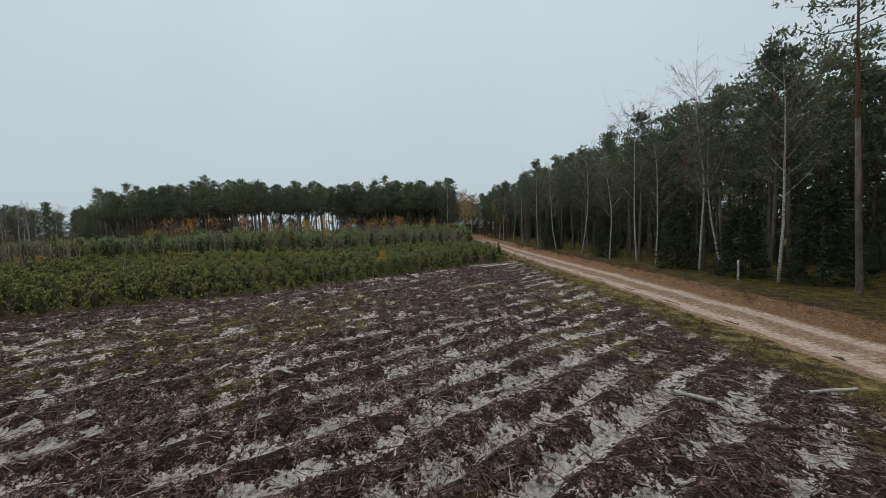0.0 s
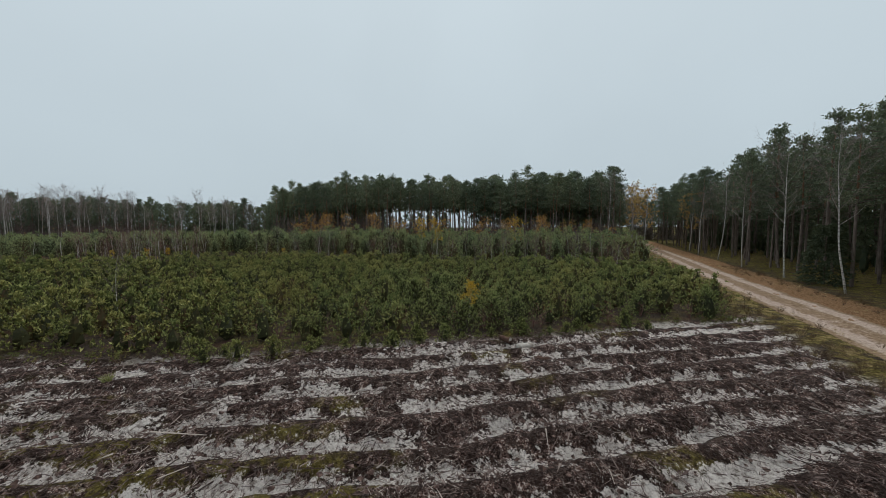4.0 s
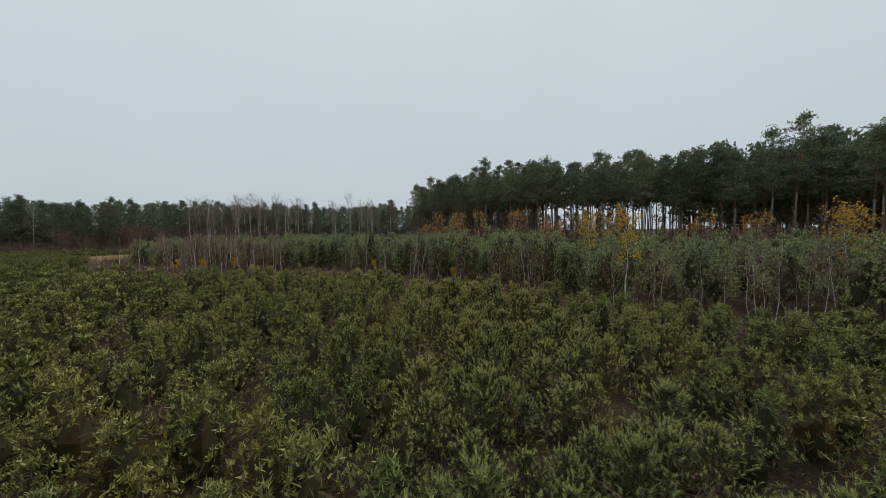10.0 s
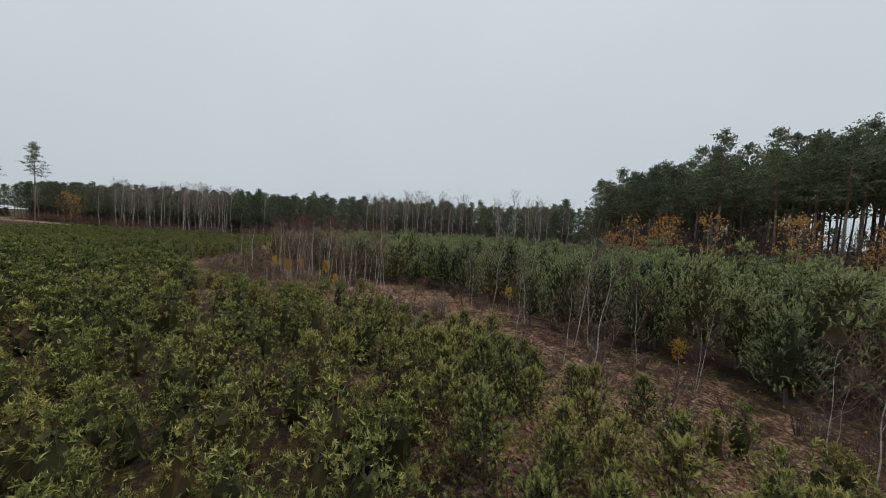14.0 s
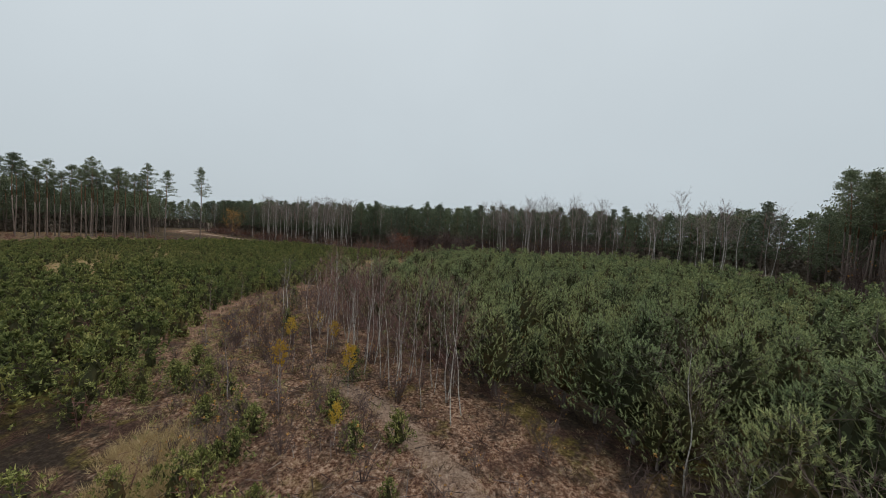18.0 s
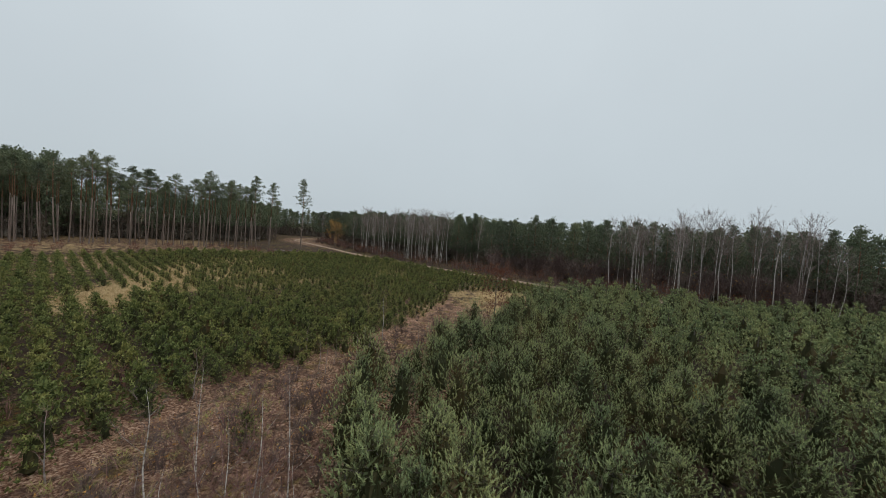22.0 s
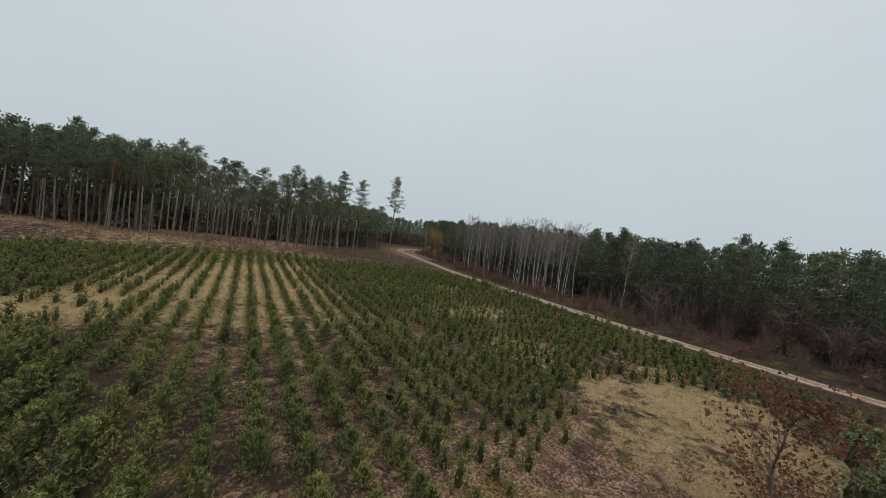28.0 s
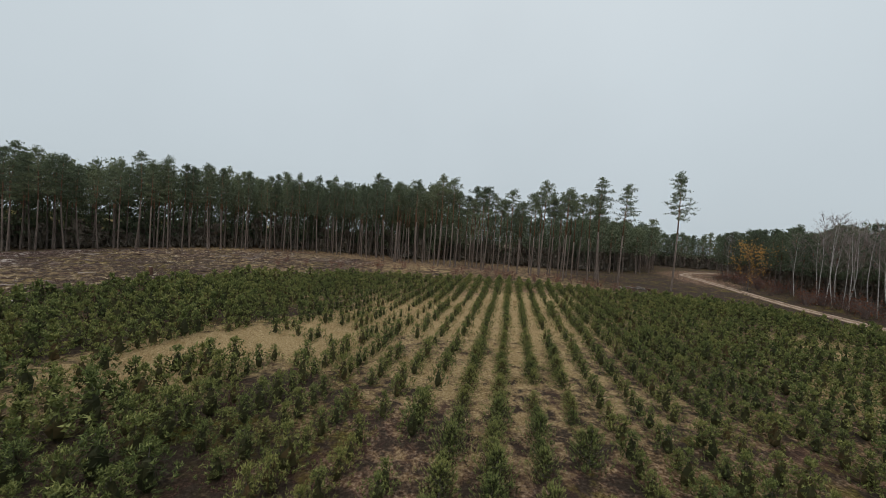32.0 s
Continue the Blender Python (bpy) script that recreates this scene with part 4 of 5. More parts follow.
def build_ground():
    xs = axis_steps([(-1500, 0), (-400, 100), (-180, 14), (-125, 3), (-66, 0.75), (-34, 0.55), (-26, 0.35), (12, 0.26), (22, 0.5), (60, 3), (200, 14), (500, 60), (1500, 200)])
    ys = axis_steps([(-1500, 0), (-400, 100), (-120, 14), (-40, 3), (0, 0.8), (4, 0.4), (42, 0.26), (60, 0.6), (100, 2), (220, 12), (500, 60), (1500, 200)])
    x, y = np.meshgrid(xs, ys)
    nx, ny = len(xs), len(ys)
    v = np.stack([x, y, height(x, y)], -1).reshape(-1, 3)
    i = np.arange((nx - 1) * (ny - 1))
    a = (i // (nx - 1)) * nx + i % (nx - 1)
    f = np.concatenate([np.stack([a, a + 1, a + nx + 1], -1), np.stack([a, a + nx + 1, a + nx], -1)])
    me = mesh_from("ground", v, f, np.zeros(len(f)), [M_GROUND], True)
    px, py = v[:, 0], v[:, 1]
    strip = far_from(px, py, [(-22, 57.5), (-30, 53.5), (-38, 52), (-43, 47.5), (-49, 41.5), (-56, 36), (-66, 38), (-78, 38), (-86, 38)], False)
    r1, r2 = far_from(px, py, ROAD_1, False), far_from(px, py, ROAD_2, False)
    clear = smooth(-0.5, 0.6, depth_in(px, py, CLEARING) + 0.4 * wave(px, py, 1.1))
    far_felled = smooth(-20, -36, px) * smooth(2, -9, py) * smooth(-122, -108, px)
    clear = clear * (1 - 0.72 * far_felled)
    bare = furrow_of(px, py)
    bare = 0.85 * (1 - bare) ** 1.4 + 0.18 * wave(px, py, 0.45, 5.0) - 0.3 * smooth(3, 8, px) - 0.25 * smooth(4, -8, py)
    bare = bare + 0.30 * smooth(2.6, 0.8, depth_in(px, py, CLEARING)) * smooth(-11, -3, px) * (clear > 0.05) * (py > 20)
    zones = {
        "clear": clear,
        "furrow": bare,
        "litter": 0.60 * smooth(9.5, 3.0, strip) * (0.9 + 0.1 * smooth(-30, -42, px)) + 0.2 * smooth(9, 4, r2) * (px < -100) + smooth(-0.5, 1.0, depth_in(px, py, PLANTATION)) * (0.14 + 0.10 * smooth(-50, -64, px) + 0.22 * smooth(-71, -77, px)) + 0.3 * smooth(-20, -40, py) * (1 - clear) + 0.2 * far_felled,
        "grass": dry_grass(px, py) + 0.3 * smooth(5, 2, r1) * (px < 12) + far_felled * (0.34 + 0.25 * wave(px, py, 0.35, 4.0)) + 0.12 * smooth(-72, -78, px) * smooth(-0.5, 1.0, depth_in(px, py, PLANTATION)) * (py < 34),
        "leaf": np.maximum(1.1 * smooth(5.5, 3.0, r1) * (px > 12.5), 0.12 * smooth(9, 4, r2)),
        "sandy": np.maximum((1.0 + 0.5 * wave(px, py, 1.7)) * smooth(0.75, 0.1, 0.25 * wave(px, py, 1.3, 2.0) + far_from(px, py, [(-37, 52.6), (-40.9, 50.8), (-43, 49), (-44.3, 47.9), (-46.3, 46.3), (-47.2, 44.6), (-49.4, 42.5)], False)), 0.55 * ellipse(px, py, -44.5, 41.5, 2.2, 1.2, 0.6)),
        "mossy": np.maximum(np.maximum(ellipse(px, py, -12, 17, 11, 4.5, 0.5), 1.6 * np.maximum(ellipse(px, py, -8.6, 14.4, 4.0, 1.4, 0.5), ellipse(px, py, -8.0, 18.6, 3.6, 0.9, 0.55))), np.maximum(0.8 * ellipse(px, py, 5, 14, 2.4, 1.6, 0.5), 0.7 * ellipse(px, py, 7, 22, 2.5, 4))),
        "moss": np.maximum(smooth(5.5, 2, r1), smooth(16, 20, px)),
    }
    for name, value in zones.items():
        at = me.attributes.new(name, "FLOAT", "POINT")
        at.data.foreach_set("value", np.ascontiguousarray(value, np.float32))
    ob = new("ground", me)
    return tagged(ob, "bare forest soil with furrows, needle litter, moss and dry grass", "ground", kind="structure")


def build_road(name, line, width, label, step=0.5):
    p = np.array(line, float)
    seg = np.hypot(*np.diff(p, axis=0).T)
    s = np.concatenate([[0], np.cumsum(seg)])
    t = np.arange(0, s[-1], step)
    # a smooth centre line through the bends
    x, y = np.interp(t, s, p[:, 0]), np.interp(t, s, p[:, 1])
    k = np.ones(17) / 17
    x[8:-8], y[8:-8] = np.convolve(x, k, "valid"), np.convolve(y, k, "valid")
    dx, dy = np.gradient(x), np.gradient(y)
    n = np.hypot(dx, dy)
    dx, dy = dx / n, dy / n
    across = np.linspace(-1, 1, 15)
    edge = width / 2 * (1 + 0.1 * wave(t, t * 0.3, 1.2) + 0.05 * wave(t, t, 3.0))
    px = x[:, None] + dy[:, None] * across[None] * edge[:, None]
    py = y[:, None] - dx[:, None] * across[None] * edge[:, None]
    ruts = np.exp(-((np.abs(across) - 0.52) / 0.2) ** 2)
    z = height(px, py) + 0.05 - 0.05 * ruts[None] + 0.012 * wave(px, py, 4.0) - 0.09 * (np.abs(across) ** 8)[None]
    v = np.stack([px, py, z], -1).reshape(-1, 3)
    c = len(across)
    i = np.arange((len(t) - 1) * (c - 1))
    a = (i // (c - 1)) * c + i % (c - 1)
    f = np.concatenate([np.stack([a, a + 1, a + c + 1], -1), np.stack([a, a + c + 1, a + c], -1)])
    me = mesh_from(name, v, f, np.zeros(len(f)), [M_ROAD], True)
    at = me.attributes.new("rut", "FLOAT", "POINT")
    at.data.foreach_set("value", np.ascontiguousarray(np.tile(0.25 + 0.75 * ruts - 0.35 * np.abs(across) ** 6, len(t)), np.float32))
    return tagged(new(name, me), label, "road", kind="structure")


build_ground()
build_road("road_1", ROAD_1, 3.5, "pale sandy forest track with two worn wheel ruts")
build_road("road_2", ROAD_2, 2.7, "pale grey gravel forest road beside the plantation")

# ---- young pines of the plantation ----
rng = np.random.default_rng(11)


def planted(rng):
    """Places of the planted pines, row by row."""
    nrm = np.array((R_DIR[1], -R_DIR[0]))
    out = []
    for k in range(-120, 60):
        for j in np.arange(-160, 120, 0.86):
            p = nrm * (k * 1.42) + R_DIR * j
            out.append(p)
    p = np.array(out)
    p = p[inside(p[:, 0], p[:, 1], PLANTATION)]
    wild = smooth(-58, -40, p[:, 0])[:, None]
    p = p + rng.normal(0, 1, p.shape) * (0.05 + 0.24 * wild)
    d = depth_in(p[:, 0], p[:, 1], PLANTATION)
    keep = rng.uniform(0, 1, len(p)) > 0.07 + 0.10 * smooth(1.5, 0.0, d)
    g = dry_grass(p[:, 0], p[:, 1])
    keep &= rng.uniform(0, 1, len(p)) > 0.22 * g
    ragged = 0.8 * wave(p[:, 0], p[:, 1], 0.8, 3.0)
    for cx, cy, r in ((-94, 37, 6.5), (-69.5, 5.8, 2.3), (-72.5, 7, 1.9), (-74, 2.8, 1.7), (-67, 8.5, 1.6), (-42, 39.8, 2.2), (-78.5, 16.5, 1.0), (-91.5, 19, 1.2), (-80, -3, 1.2), (-101, 31, 2.0), (-85, 12, 1.0), (-64.5, 13.8, 1.3), (-67, 11.2, 1.0), (-83.5, 18.2, 0.9), (-76.5, 20.5, 0.8)):
        keep &= np.hypot((p[:, 0] - cx), (p[:, 1] - cy) * (1.8 if r > 8 else 1)) > r + ragged * min(1, r / 2.5)
    keep &= far_from(p[:, 0], p[:, 1], ROAD_1, False) > 3.2
    keep &= far_from(p[:, 0], p[:, 1], ROAD_2, False) > 4.2
    return p[keep]


P = planted(rng)
d_near = near_path(P[:, 0], P[:, 1])
order = np.argsort(d_near)
close, rest = P[order[:300]], P[order[300:]]
size_of = lambda q: 1.0 + 0.16 * wave(q[:, 0], q[:, 1], 0.35) + 0.12 * smooth(-60, -40, q[:, 0])

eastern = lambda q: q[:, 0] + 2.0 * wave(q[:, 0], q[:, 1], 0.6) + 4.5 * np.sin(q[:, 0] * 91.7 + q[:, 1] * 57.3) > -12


def rows_sized(q, rng):
    r = rows_of(q[:, 0], q[:, 1], rng, 0.74, 1.22, 0.16)
    r[:, 4] *= size_of(q) * np.where(q[:, 0] > -45, 1, 1.24 - 0.27 * smooth(-70.5, -77.5, q[:, 0] + 0.25 * (q[:, 1] - 20) * (q[:, 1] < 20)))
    r[:, 4] *= 1 - 0.22 * np.clip(dry_grass(q[:, 0], q[:, 1]), 0, 1)
    d = depth_in(q[:, 0], q[:, 1], PLANTATION)
    r[:, 4] *= 0.86 + 0.14 * smooth(0, 2.0, d)
    return r


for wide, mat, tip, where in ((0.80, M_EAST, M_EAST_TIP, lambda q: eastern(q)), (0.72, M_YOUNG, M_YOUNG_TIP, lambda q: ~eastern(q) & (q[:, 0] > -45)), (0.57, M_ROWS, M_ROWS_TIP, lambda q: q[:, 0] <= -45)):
    protos = []
    for k in range(6):
        t, c = young_pine(np.random.default_rng(20 + k), 1.38 if wide > 0.64 else 1.06, wide, 1.0)
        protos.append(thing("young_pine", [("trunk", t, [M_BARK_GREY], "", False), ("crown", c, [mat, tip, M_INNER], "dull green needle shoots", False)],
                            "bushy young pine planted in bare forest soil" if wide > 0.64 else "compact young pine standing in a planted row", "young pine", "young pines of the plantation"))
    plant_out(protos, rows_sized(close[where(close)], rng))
    q = rest[where(rest)]
    dist = near_path(q[:, 0], q[:, 1])
    for lo, hi, det, name in ((0, 13, 0.6, "young_pine_belt"), (13, 32, 0.4, "young_pine_rows"), (32, 999, 0.2, "far_young_pines")):
        r = rows_sized(q[(dist >= lo) & (dist < hi)], rng)
        if not len(r):
            continue
        protos = []
        for k in range(8):
            t, c = young_pine(np.random.default_rng(40 + k), 1.38 if wide > 0.64 else 1.06, wide, det)
            protos.append([(t, 0), (c, 1)] if det > 0.5 else [(c, 1)])
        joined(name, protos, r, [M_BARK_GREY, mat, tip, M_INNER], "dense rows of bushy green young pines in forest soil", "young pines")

# ---- thicket ----
x, y = scatter(rng, THICKET, 1.62)
clear_of_oak = np.hypot(x + 85.8, y - 38.6) > 3.2
x, y = x[clear_of_oak], y[clear_of_oak]
T = np.stack([x, y], -1)
order = np.argsort(near_path(x, y))
close, rest = T[order[:290]], T[order[290:]]
protos = []
for k in range(8):
    t, c = thicket_pine(np.random.default_rng(60 + k), 3.65, 1.42, 1.0)
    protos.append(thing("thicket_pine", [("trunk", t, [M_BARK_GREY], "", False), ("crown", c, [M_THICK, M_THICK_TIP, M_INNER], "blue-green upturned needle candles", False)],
                        "bushy pine crowded into a dense blue-green thicket", "pine", "pines of the thicket"))
thicket_rows = lambda q: rows_of(q[:, 0], q[:, 1], rng, 0.68, 1.2, 0.14) * np.stack([np.ones(len(q))] * 4 + [1 - 0.09 * smooth(-36, -50, q[:, 0]) - 0.13 * smooth(-54, -66, q[:, 0]), np.ones(len(q))], -1)
plant_out(protos, thicket_rows(close))
dist = near_path(rest[:, 0], rest[:, 1])
for lo, hi, det, name in ((0, 17, 0.6, "thicket_belt"), (17, 999, 0.4, "far_thicket")):
    q = rest[(dist >= lo) & (dist < hi)]
    protos = []
    for k in range(8):
        t, c = thicket_pine(np.random.default_rng(80 + k), 3.75, 1.25, det)
        protos.append([(t, 0), (c, 1)])
    joined(name, protos, thicket_rows(q), [M_BARK_GREY, M_THICK, M_THICK_TIP, M_INNER], "dense thicket of blue-green pole-stage pines", "pine thicket")


# ---- tall woods ----
def pine_protos(h, base, reach, detail, count, seed, as_things, label="", group="", stubs=8):
    out = []
    for k in range(count):
        r = np.random.default_rng(seed + k)
        t, l, c = tall_pine(r, h, base, reach, detail, stubs)
        if as_things:
            out.append(thing("pine_tree", [("trunk", t, [M_BARK_LOW, M_BARK_HIGH], "scaly bark, orange above", True), ("branchwork", l, [M_BARK_LOW], "", False), ("crown", c, [M_TALL], "dark green needle plates", False)],
                             label, "pine", group))
        else:
            out.append([(t, 0), (l, 0), (c, 2)])
    return out


def wood(line, deep, gap, h, base, reach, seed, name, label, group, front=40, keep=None, detail=0.9, far_detail=0.6, stubs=8, thin=0.0, under=0, under_detail=0.2, under_mat=None):
    """A belt of tall pines behind a front line: the first trees as things, those behind as one wood."""
    r = np.random.default_rng(seed)
    p = np.array(line, float)
    q = p + 0.0
    d = np.gradient(p, axis=0)
    d /= np.linalg.norm(d, axis=1)[:, None]
    back = p + np.stack([-d[:, 1], d[:, 0]], -1) * deep
    poly = [tuple(a) for a in p] + [tuple(a) for a in back[::-1]]
    x, y = scatter(r, poly, gap)
    ok = r.uniform(0, 1, len(x)) > thin
    if keep is not None:
        ok &= keep(x, y)
    x, y = x[ok], y[ok]
    f = far_from(x, y, [tuple(a) for a in q], False)
    o = np.argsort(f)
    x, y = x[o], y[o]
    places = rows_of(x, y, r, 0.88, 1.07, 0.06)
    plant_out(pine_protos(h, base, reach, detail, 5, seed, True, label, group, stubs), places[:front])
    f = np.sort(f)
    k = max(front, int(np.searchsorted(f, 11)))
    for lo, hi, det, suffix in ((front, k, far_detail, "_edge"), (k, len(places), 0.3, "_depth")):
        if hi > lo:
            joined(name + suffix, pine_protos(h, base if det > 0.5 or not under else 0.12, reach if det > 0.5 else reach * 1.15, det, 7, seed + 50, False, stubs=stubs), places[lo:hi], [M_BARK_LOW, M_BARK_HIGH, M_TALL], "dense wood of tall dark green pines", "woodland")
    # Young conifers added behind the front close gaps and stand for dark interior.
    if under:
        x, y = scatter(r, poly, 2.9)
        ok = far_from(x, y, [tuple(a) for a in q], False) > under
        if keep is not None:
            ok &= keep(x, y)
        protos = []
        for k in range(6):
            a, c = young_pine(np.random.default_rng(900 + k), 4.2, 1.5, under_detail)
            protos.append([(a, 0), (c, 1)])
        joined(name + "_undergrowth", protos, rows_of(x[ok], y[ok], r, 0.5, 1.25, 0.3), [M_BARK_LOW] + [under_mat or M_BROWSE] * 3, "undergrowth of young conifers added to fill the dark wood interior", "undergrowth")


off_roads = lambda x, y: (far_from(x, y, ROAD_1, False) > 4.0) & (far_from(x, y, ROAD_2, False) > 7.0)
wood([(-92, 103), (-83, 95), (-72, 91), (-60, 87), (-46, 87), (-36, 93), (-20, 94), (6, 95)], 25, 2.5, 15.9, 0.57, 2.0, 200, "north_wood", "tall slender pine of a light-filled wood", "pines of the north wood", 70, thin=0.1)
wood([(20.5, -40), (20.5, 0), (21, 25), (19.5, 50), (18.5, 80), (18.5, 140)], -27, 3.2, 14.8, 0.46, 2.2, 300, "roadside_wood", "tall dark pine on the mossy edge of the wood", "pines beside the track", 45, lambda x, y: off_roads(x, y) & ((y < 8) | (y > 23) | (x > 26)), 1.0, 0.6, 16, under=7, under_detail=0.4, under_mat=M_SPRUCE)
wood([(7, 98), (8, 120), (9, 160)], 34, 3.4, 15, 0.40, 2.2, 380, "track_end_wood", "tall pine beside the far end of the track", "pines beside the track", 12, off_roads)
wood([(-86, 104), (-104, 99), (-122, 80), (-126, 60), (-129, 42), (-134, 20), (-142, 2), (-149, -16), (-161, -45), (-171, -75)], -25, 3.2, 12.4, 0.32, 2.1, 400, "west_wood", "dark pine behind the gravel road", "pines of the west wood", 60, off_roads, 0.9, 0.6, 10, under=5)
wood([(-114.5, -28), (-110, -30), (-102, -34.5), (-90, -40), (-77, -45)], -6, 2.4, 16.0, 0.74, 1.6, 500, "south_belt", "tall thin pine with a high narrow crown", "pines of the felled edge", 90, off_roads, 0.9, 0.6, 5)
wood([(-79, -47), (-65, -57), (-53, -58), (-34, -51), (-21, -43), (-10, -33), (8, -24)], -28, 3.1, 17.0, 0.56, 1.8, 560, "south_wood", "tall pine at the edge of the clearing", "pines of the south wood", 50, None, 0.8, 0.55, 4, under=8)
wood([(-176, -96), (-158, -72), (-146, -56), (-124, -46), (-106, -50), (-92, -56), (-78, -62)], -18, 3.0, 12.6, 0.42, 2.0, 620, "far_south_wood", "dark pine beyond the felled edge", "pines of the far south wood", 20, off_roads, 0.6, 0.55, 4, under=5)
wood([(-205, -84), (-180, -98), (-160, -108), (-138, -112)], -16, 3.3, 12.5, 0.36, 2.0, 660, "road_end_wood", "dark pine closing the far end of the gravel road", "pines of the far south wood", 8, None, 0.6, 0.55, 4, under=4)
wood([(-4, 148), (14, 150), (40, 150)], 16, 3.2, 14, 0.36, 2.1, 680, "track_end_screen", "dark pine closing the far end of the track", "pines beside the track", 8, None, 0.6, 0.55, 4, under=4)
wood([(-66, 112), (-80, 114), (-96, 116), (-112, 110), (-130, 98)], -14, 3.0, 13.0, 0.30, 2.1, 700, "northwest_wood", "dark pine behind the thicket's far corner", "pines of the west wood", 10, off_roads, 0.6, 0.55, 4, under=4)
wood([(-74, 119), (-56, 117), (-38, 117)], 8, 3.0, 8.0, 0.12, 1.7, 740, "north_screen", "young dark pine behind the north wood", "pines of the north wood", 6, off_roads, 0.6, 0.55, 2, 0.3)

# ---- birches and other broadleaved trees ----
rng = np.random.default_rng(77)


def bare_things(name, label, category, group, seed, count, twig, bark_mat=None, leaf_mat=None, **kw):
    out = []
    for k in range(count):
        t, c, g = bare_tree(np.random.default_rng(seed + k), **kw)
        out.append(thing(name, [("trunk", t, [bark_mat or M_BIRCH], "", True), ("branchwork", c, [bark_mat or M_BIRCH, twig], "fine bare crown", False),
                                ("leaves", g, [leaf_mat or M_YELLOW], "", False)], label, category, group))
    return out


def at(points, lo=0.85, hi=1.15):
    p = np.array(points, float)
    return rows_of(p[:, 0], p[:, 1], rng, lo, hi)


def along(line, count, spread):
    p = np.array(line, float)
    s = np.concatenate([[0], np.cumsum(np.hypot(*np.diff(p, axis=0).T))])
    t = rng.uniform(0, s[-1], count)
    return np.stack([np.interp(t, s, p[:, 0]) + rng.normal(0, spread, count), np.interp(t, s, p[:, 1]) + rng.normal(0, spread, count)], -1)


# birches on the roadside, at the track's end and before the west wood
plant_out(bare_things("birch_tree", "tall bare white-stemmed birch at the edge of the wood", "birch", "birches beside the track", 100, 4, M_PALETWIG, h=12.4, reach=1.9, limbs=24, twigs=12, droop=0.15, fork=0.4, thick=0.0056, fine=0.7),
          at([(21.4, 22.6), (21.0, 28.6), (22.0, 27.6), (20.0, 32.5), (20.3, 36), (18.8, 38.4), (18.6, 45), (17.9, 52), (18, 61), (17.6, 70), (18, 80), (3.7, 94), (17.5, 88), (8.6, 99)], 0.85, 1.2))
plant_out(bare_things("golden_birch", "birch with thinning golden autumn leaves beside the track", "birch", "golden birches beside the track", 120, 2, M_TWIG, None, M_GOLD, h=13, reach=1.9, limbs=16, twigs=7, leaves=0.95, leaf=0.24),
          at([(10.4, 96), (8.8, 102), (18.4, 98), (10.0, 108)], 0.8, 1.1))
west_line = [(-119, 82), (-122, 70), (-124, 58), (-127, 44), (-131, 24), (-139, 4), (-145, -12), (-156, -40)]
plant_out(bare_things("birch_tree", "tall bare pale-stemmed birch before the dark pines", "birch", "birches before the west wood", 130, 6, M_PALETWIG, h=11.6, reach=1.25, limbs=22, twigs=11, fork=0.45, fine=0.8, thick=0.005),
          rows_of(*along([(-121, 80), (-123, 66), (-125, 53)], 34, 2.0).T, rng, 0.95, 1.3))
plant_out(bare_things("birch_tree", "slim bare pale-stemmed birch before the dark pines", "birch", "birches before the west wood", 140, 6, M_PALETWIG, h=13.0, reach=1.3, limbs=22, twigs=11, fork=0.42, fine=0.8, thick=0.0044),
          np.concatenate([rows_of(*along(west_line, 7, 2.2).T, rng, 0.8, 1.12), rows_of(*along([(-135, 12), (-147, -20)], 45, 1.6).T, rng, 0.85, 1.12), rows_of(*along([(-86, 98), (-120, 80)], 16, 2.0).T, rng, 0.85, 1.1)]))

# the belt of thin birches before the thicket
belt = [(-20, 59.0), (-25, 58.6), (-31, 56.4), (-38, 54.2), (-43.6, 52.6), (-46.0, 49.6), (-48, 46.6), (-50.6, 43.6), (-53.6, 40.6), (-56.8, 38.4), (-60, 36.6)]
plant_out(bare_things("birch_sapling", "thin leaning birch with bare twigs at the thicket's edge", "birch", "birches before the thicket", 160, 6, M_TWIG, h=4.4, reach=0.8, lean=0.12, limbs=15, twigs=8, fork=0.2, thick=0.0046, fine=1.5),
          np.concatenate([at([(-43.4, 54.6), (-30.7, 54.7), (-37.5, 55.9), (-39.5, 54.7), (-46, 49.1), (-36.4, 55.2), (-33.5, 56), (-23.2, 28.9)], 0.9, 1.15),
                          rows_of(*along(belt, 9, 1.0).T, rng, 0.6, 1.15), rows_of(*along([(7, 63), (-2, 65), (-9, 62.3), (-17, 58.6)], 14, 0.9).T, rng, 0.8, 1.25)]))
plant_out(bare_things("birch_sapling", "slender young birch with a haze of reddish twigs", "birch", "birches before the thicket", 180, 6, M_REDTWIG, M_BIRCH, h=3.9, reach=0.7, lean=0.06, limbs=18, twigs=9, fork=0.12, thick=0.0050, fine=1.25),
          np.concatenate([rows_of(*along([(-45.9, 50.0), (-49.6, 45.2), (-53.2, 42.0), (-57.4, 39.0)], 34, 0.75).T, rng, 0.6, 1.2), rows_of(*along(belt[:4], 12, 0.9).T, rng, 0.5, 1.0),
                          rows_of(*along([(7, 62.5), (-2, 64.5), (-9, 61.8), (-17, 58.2)], 30, 0.9).T, rng, 0.6, 1.1)]))
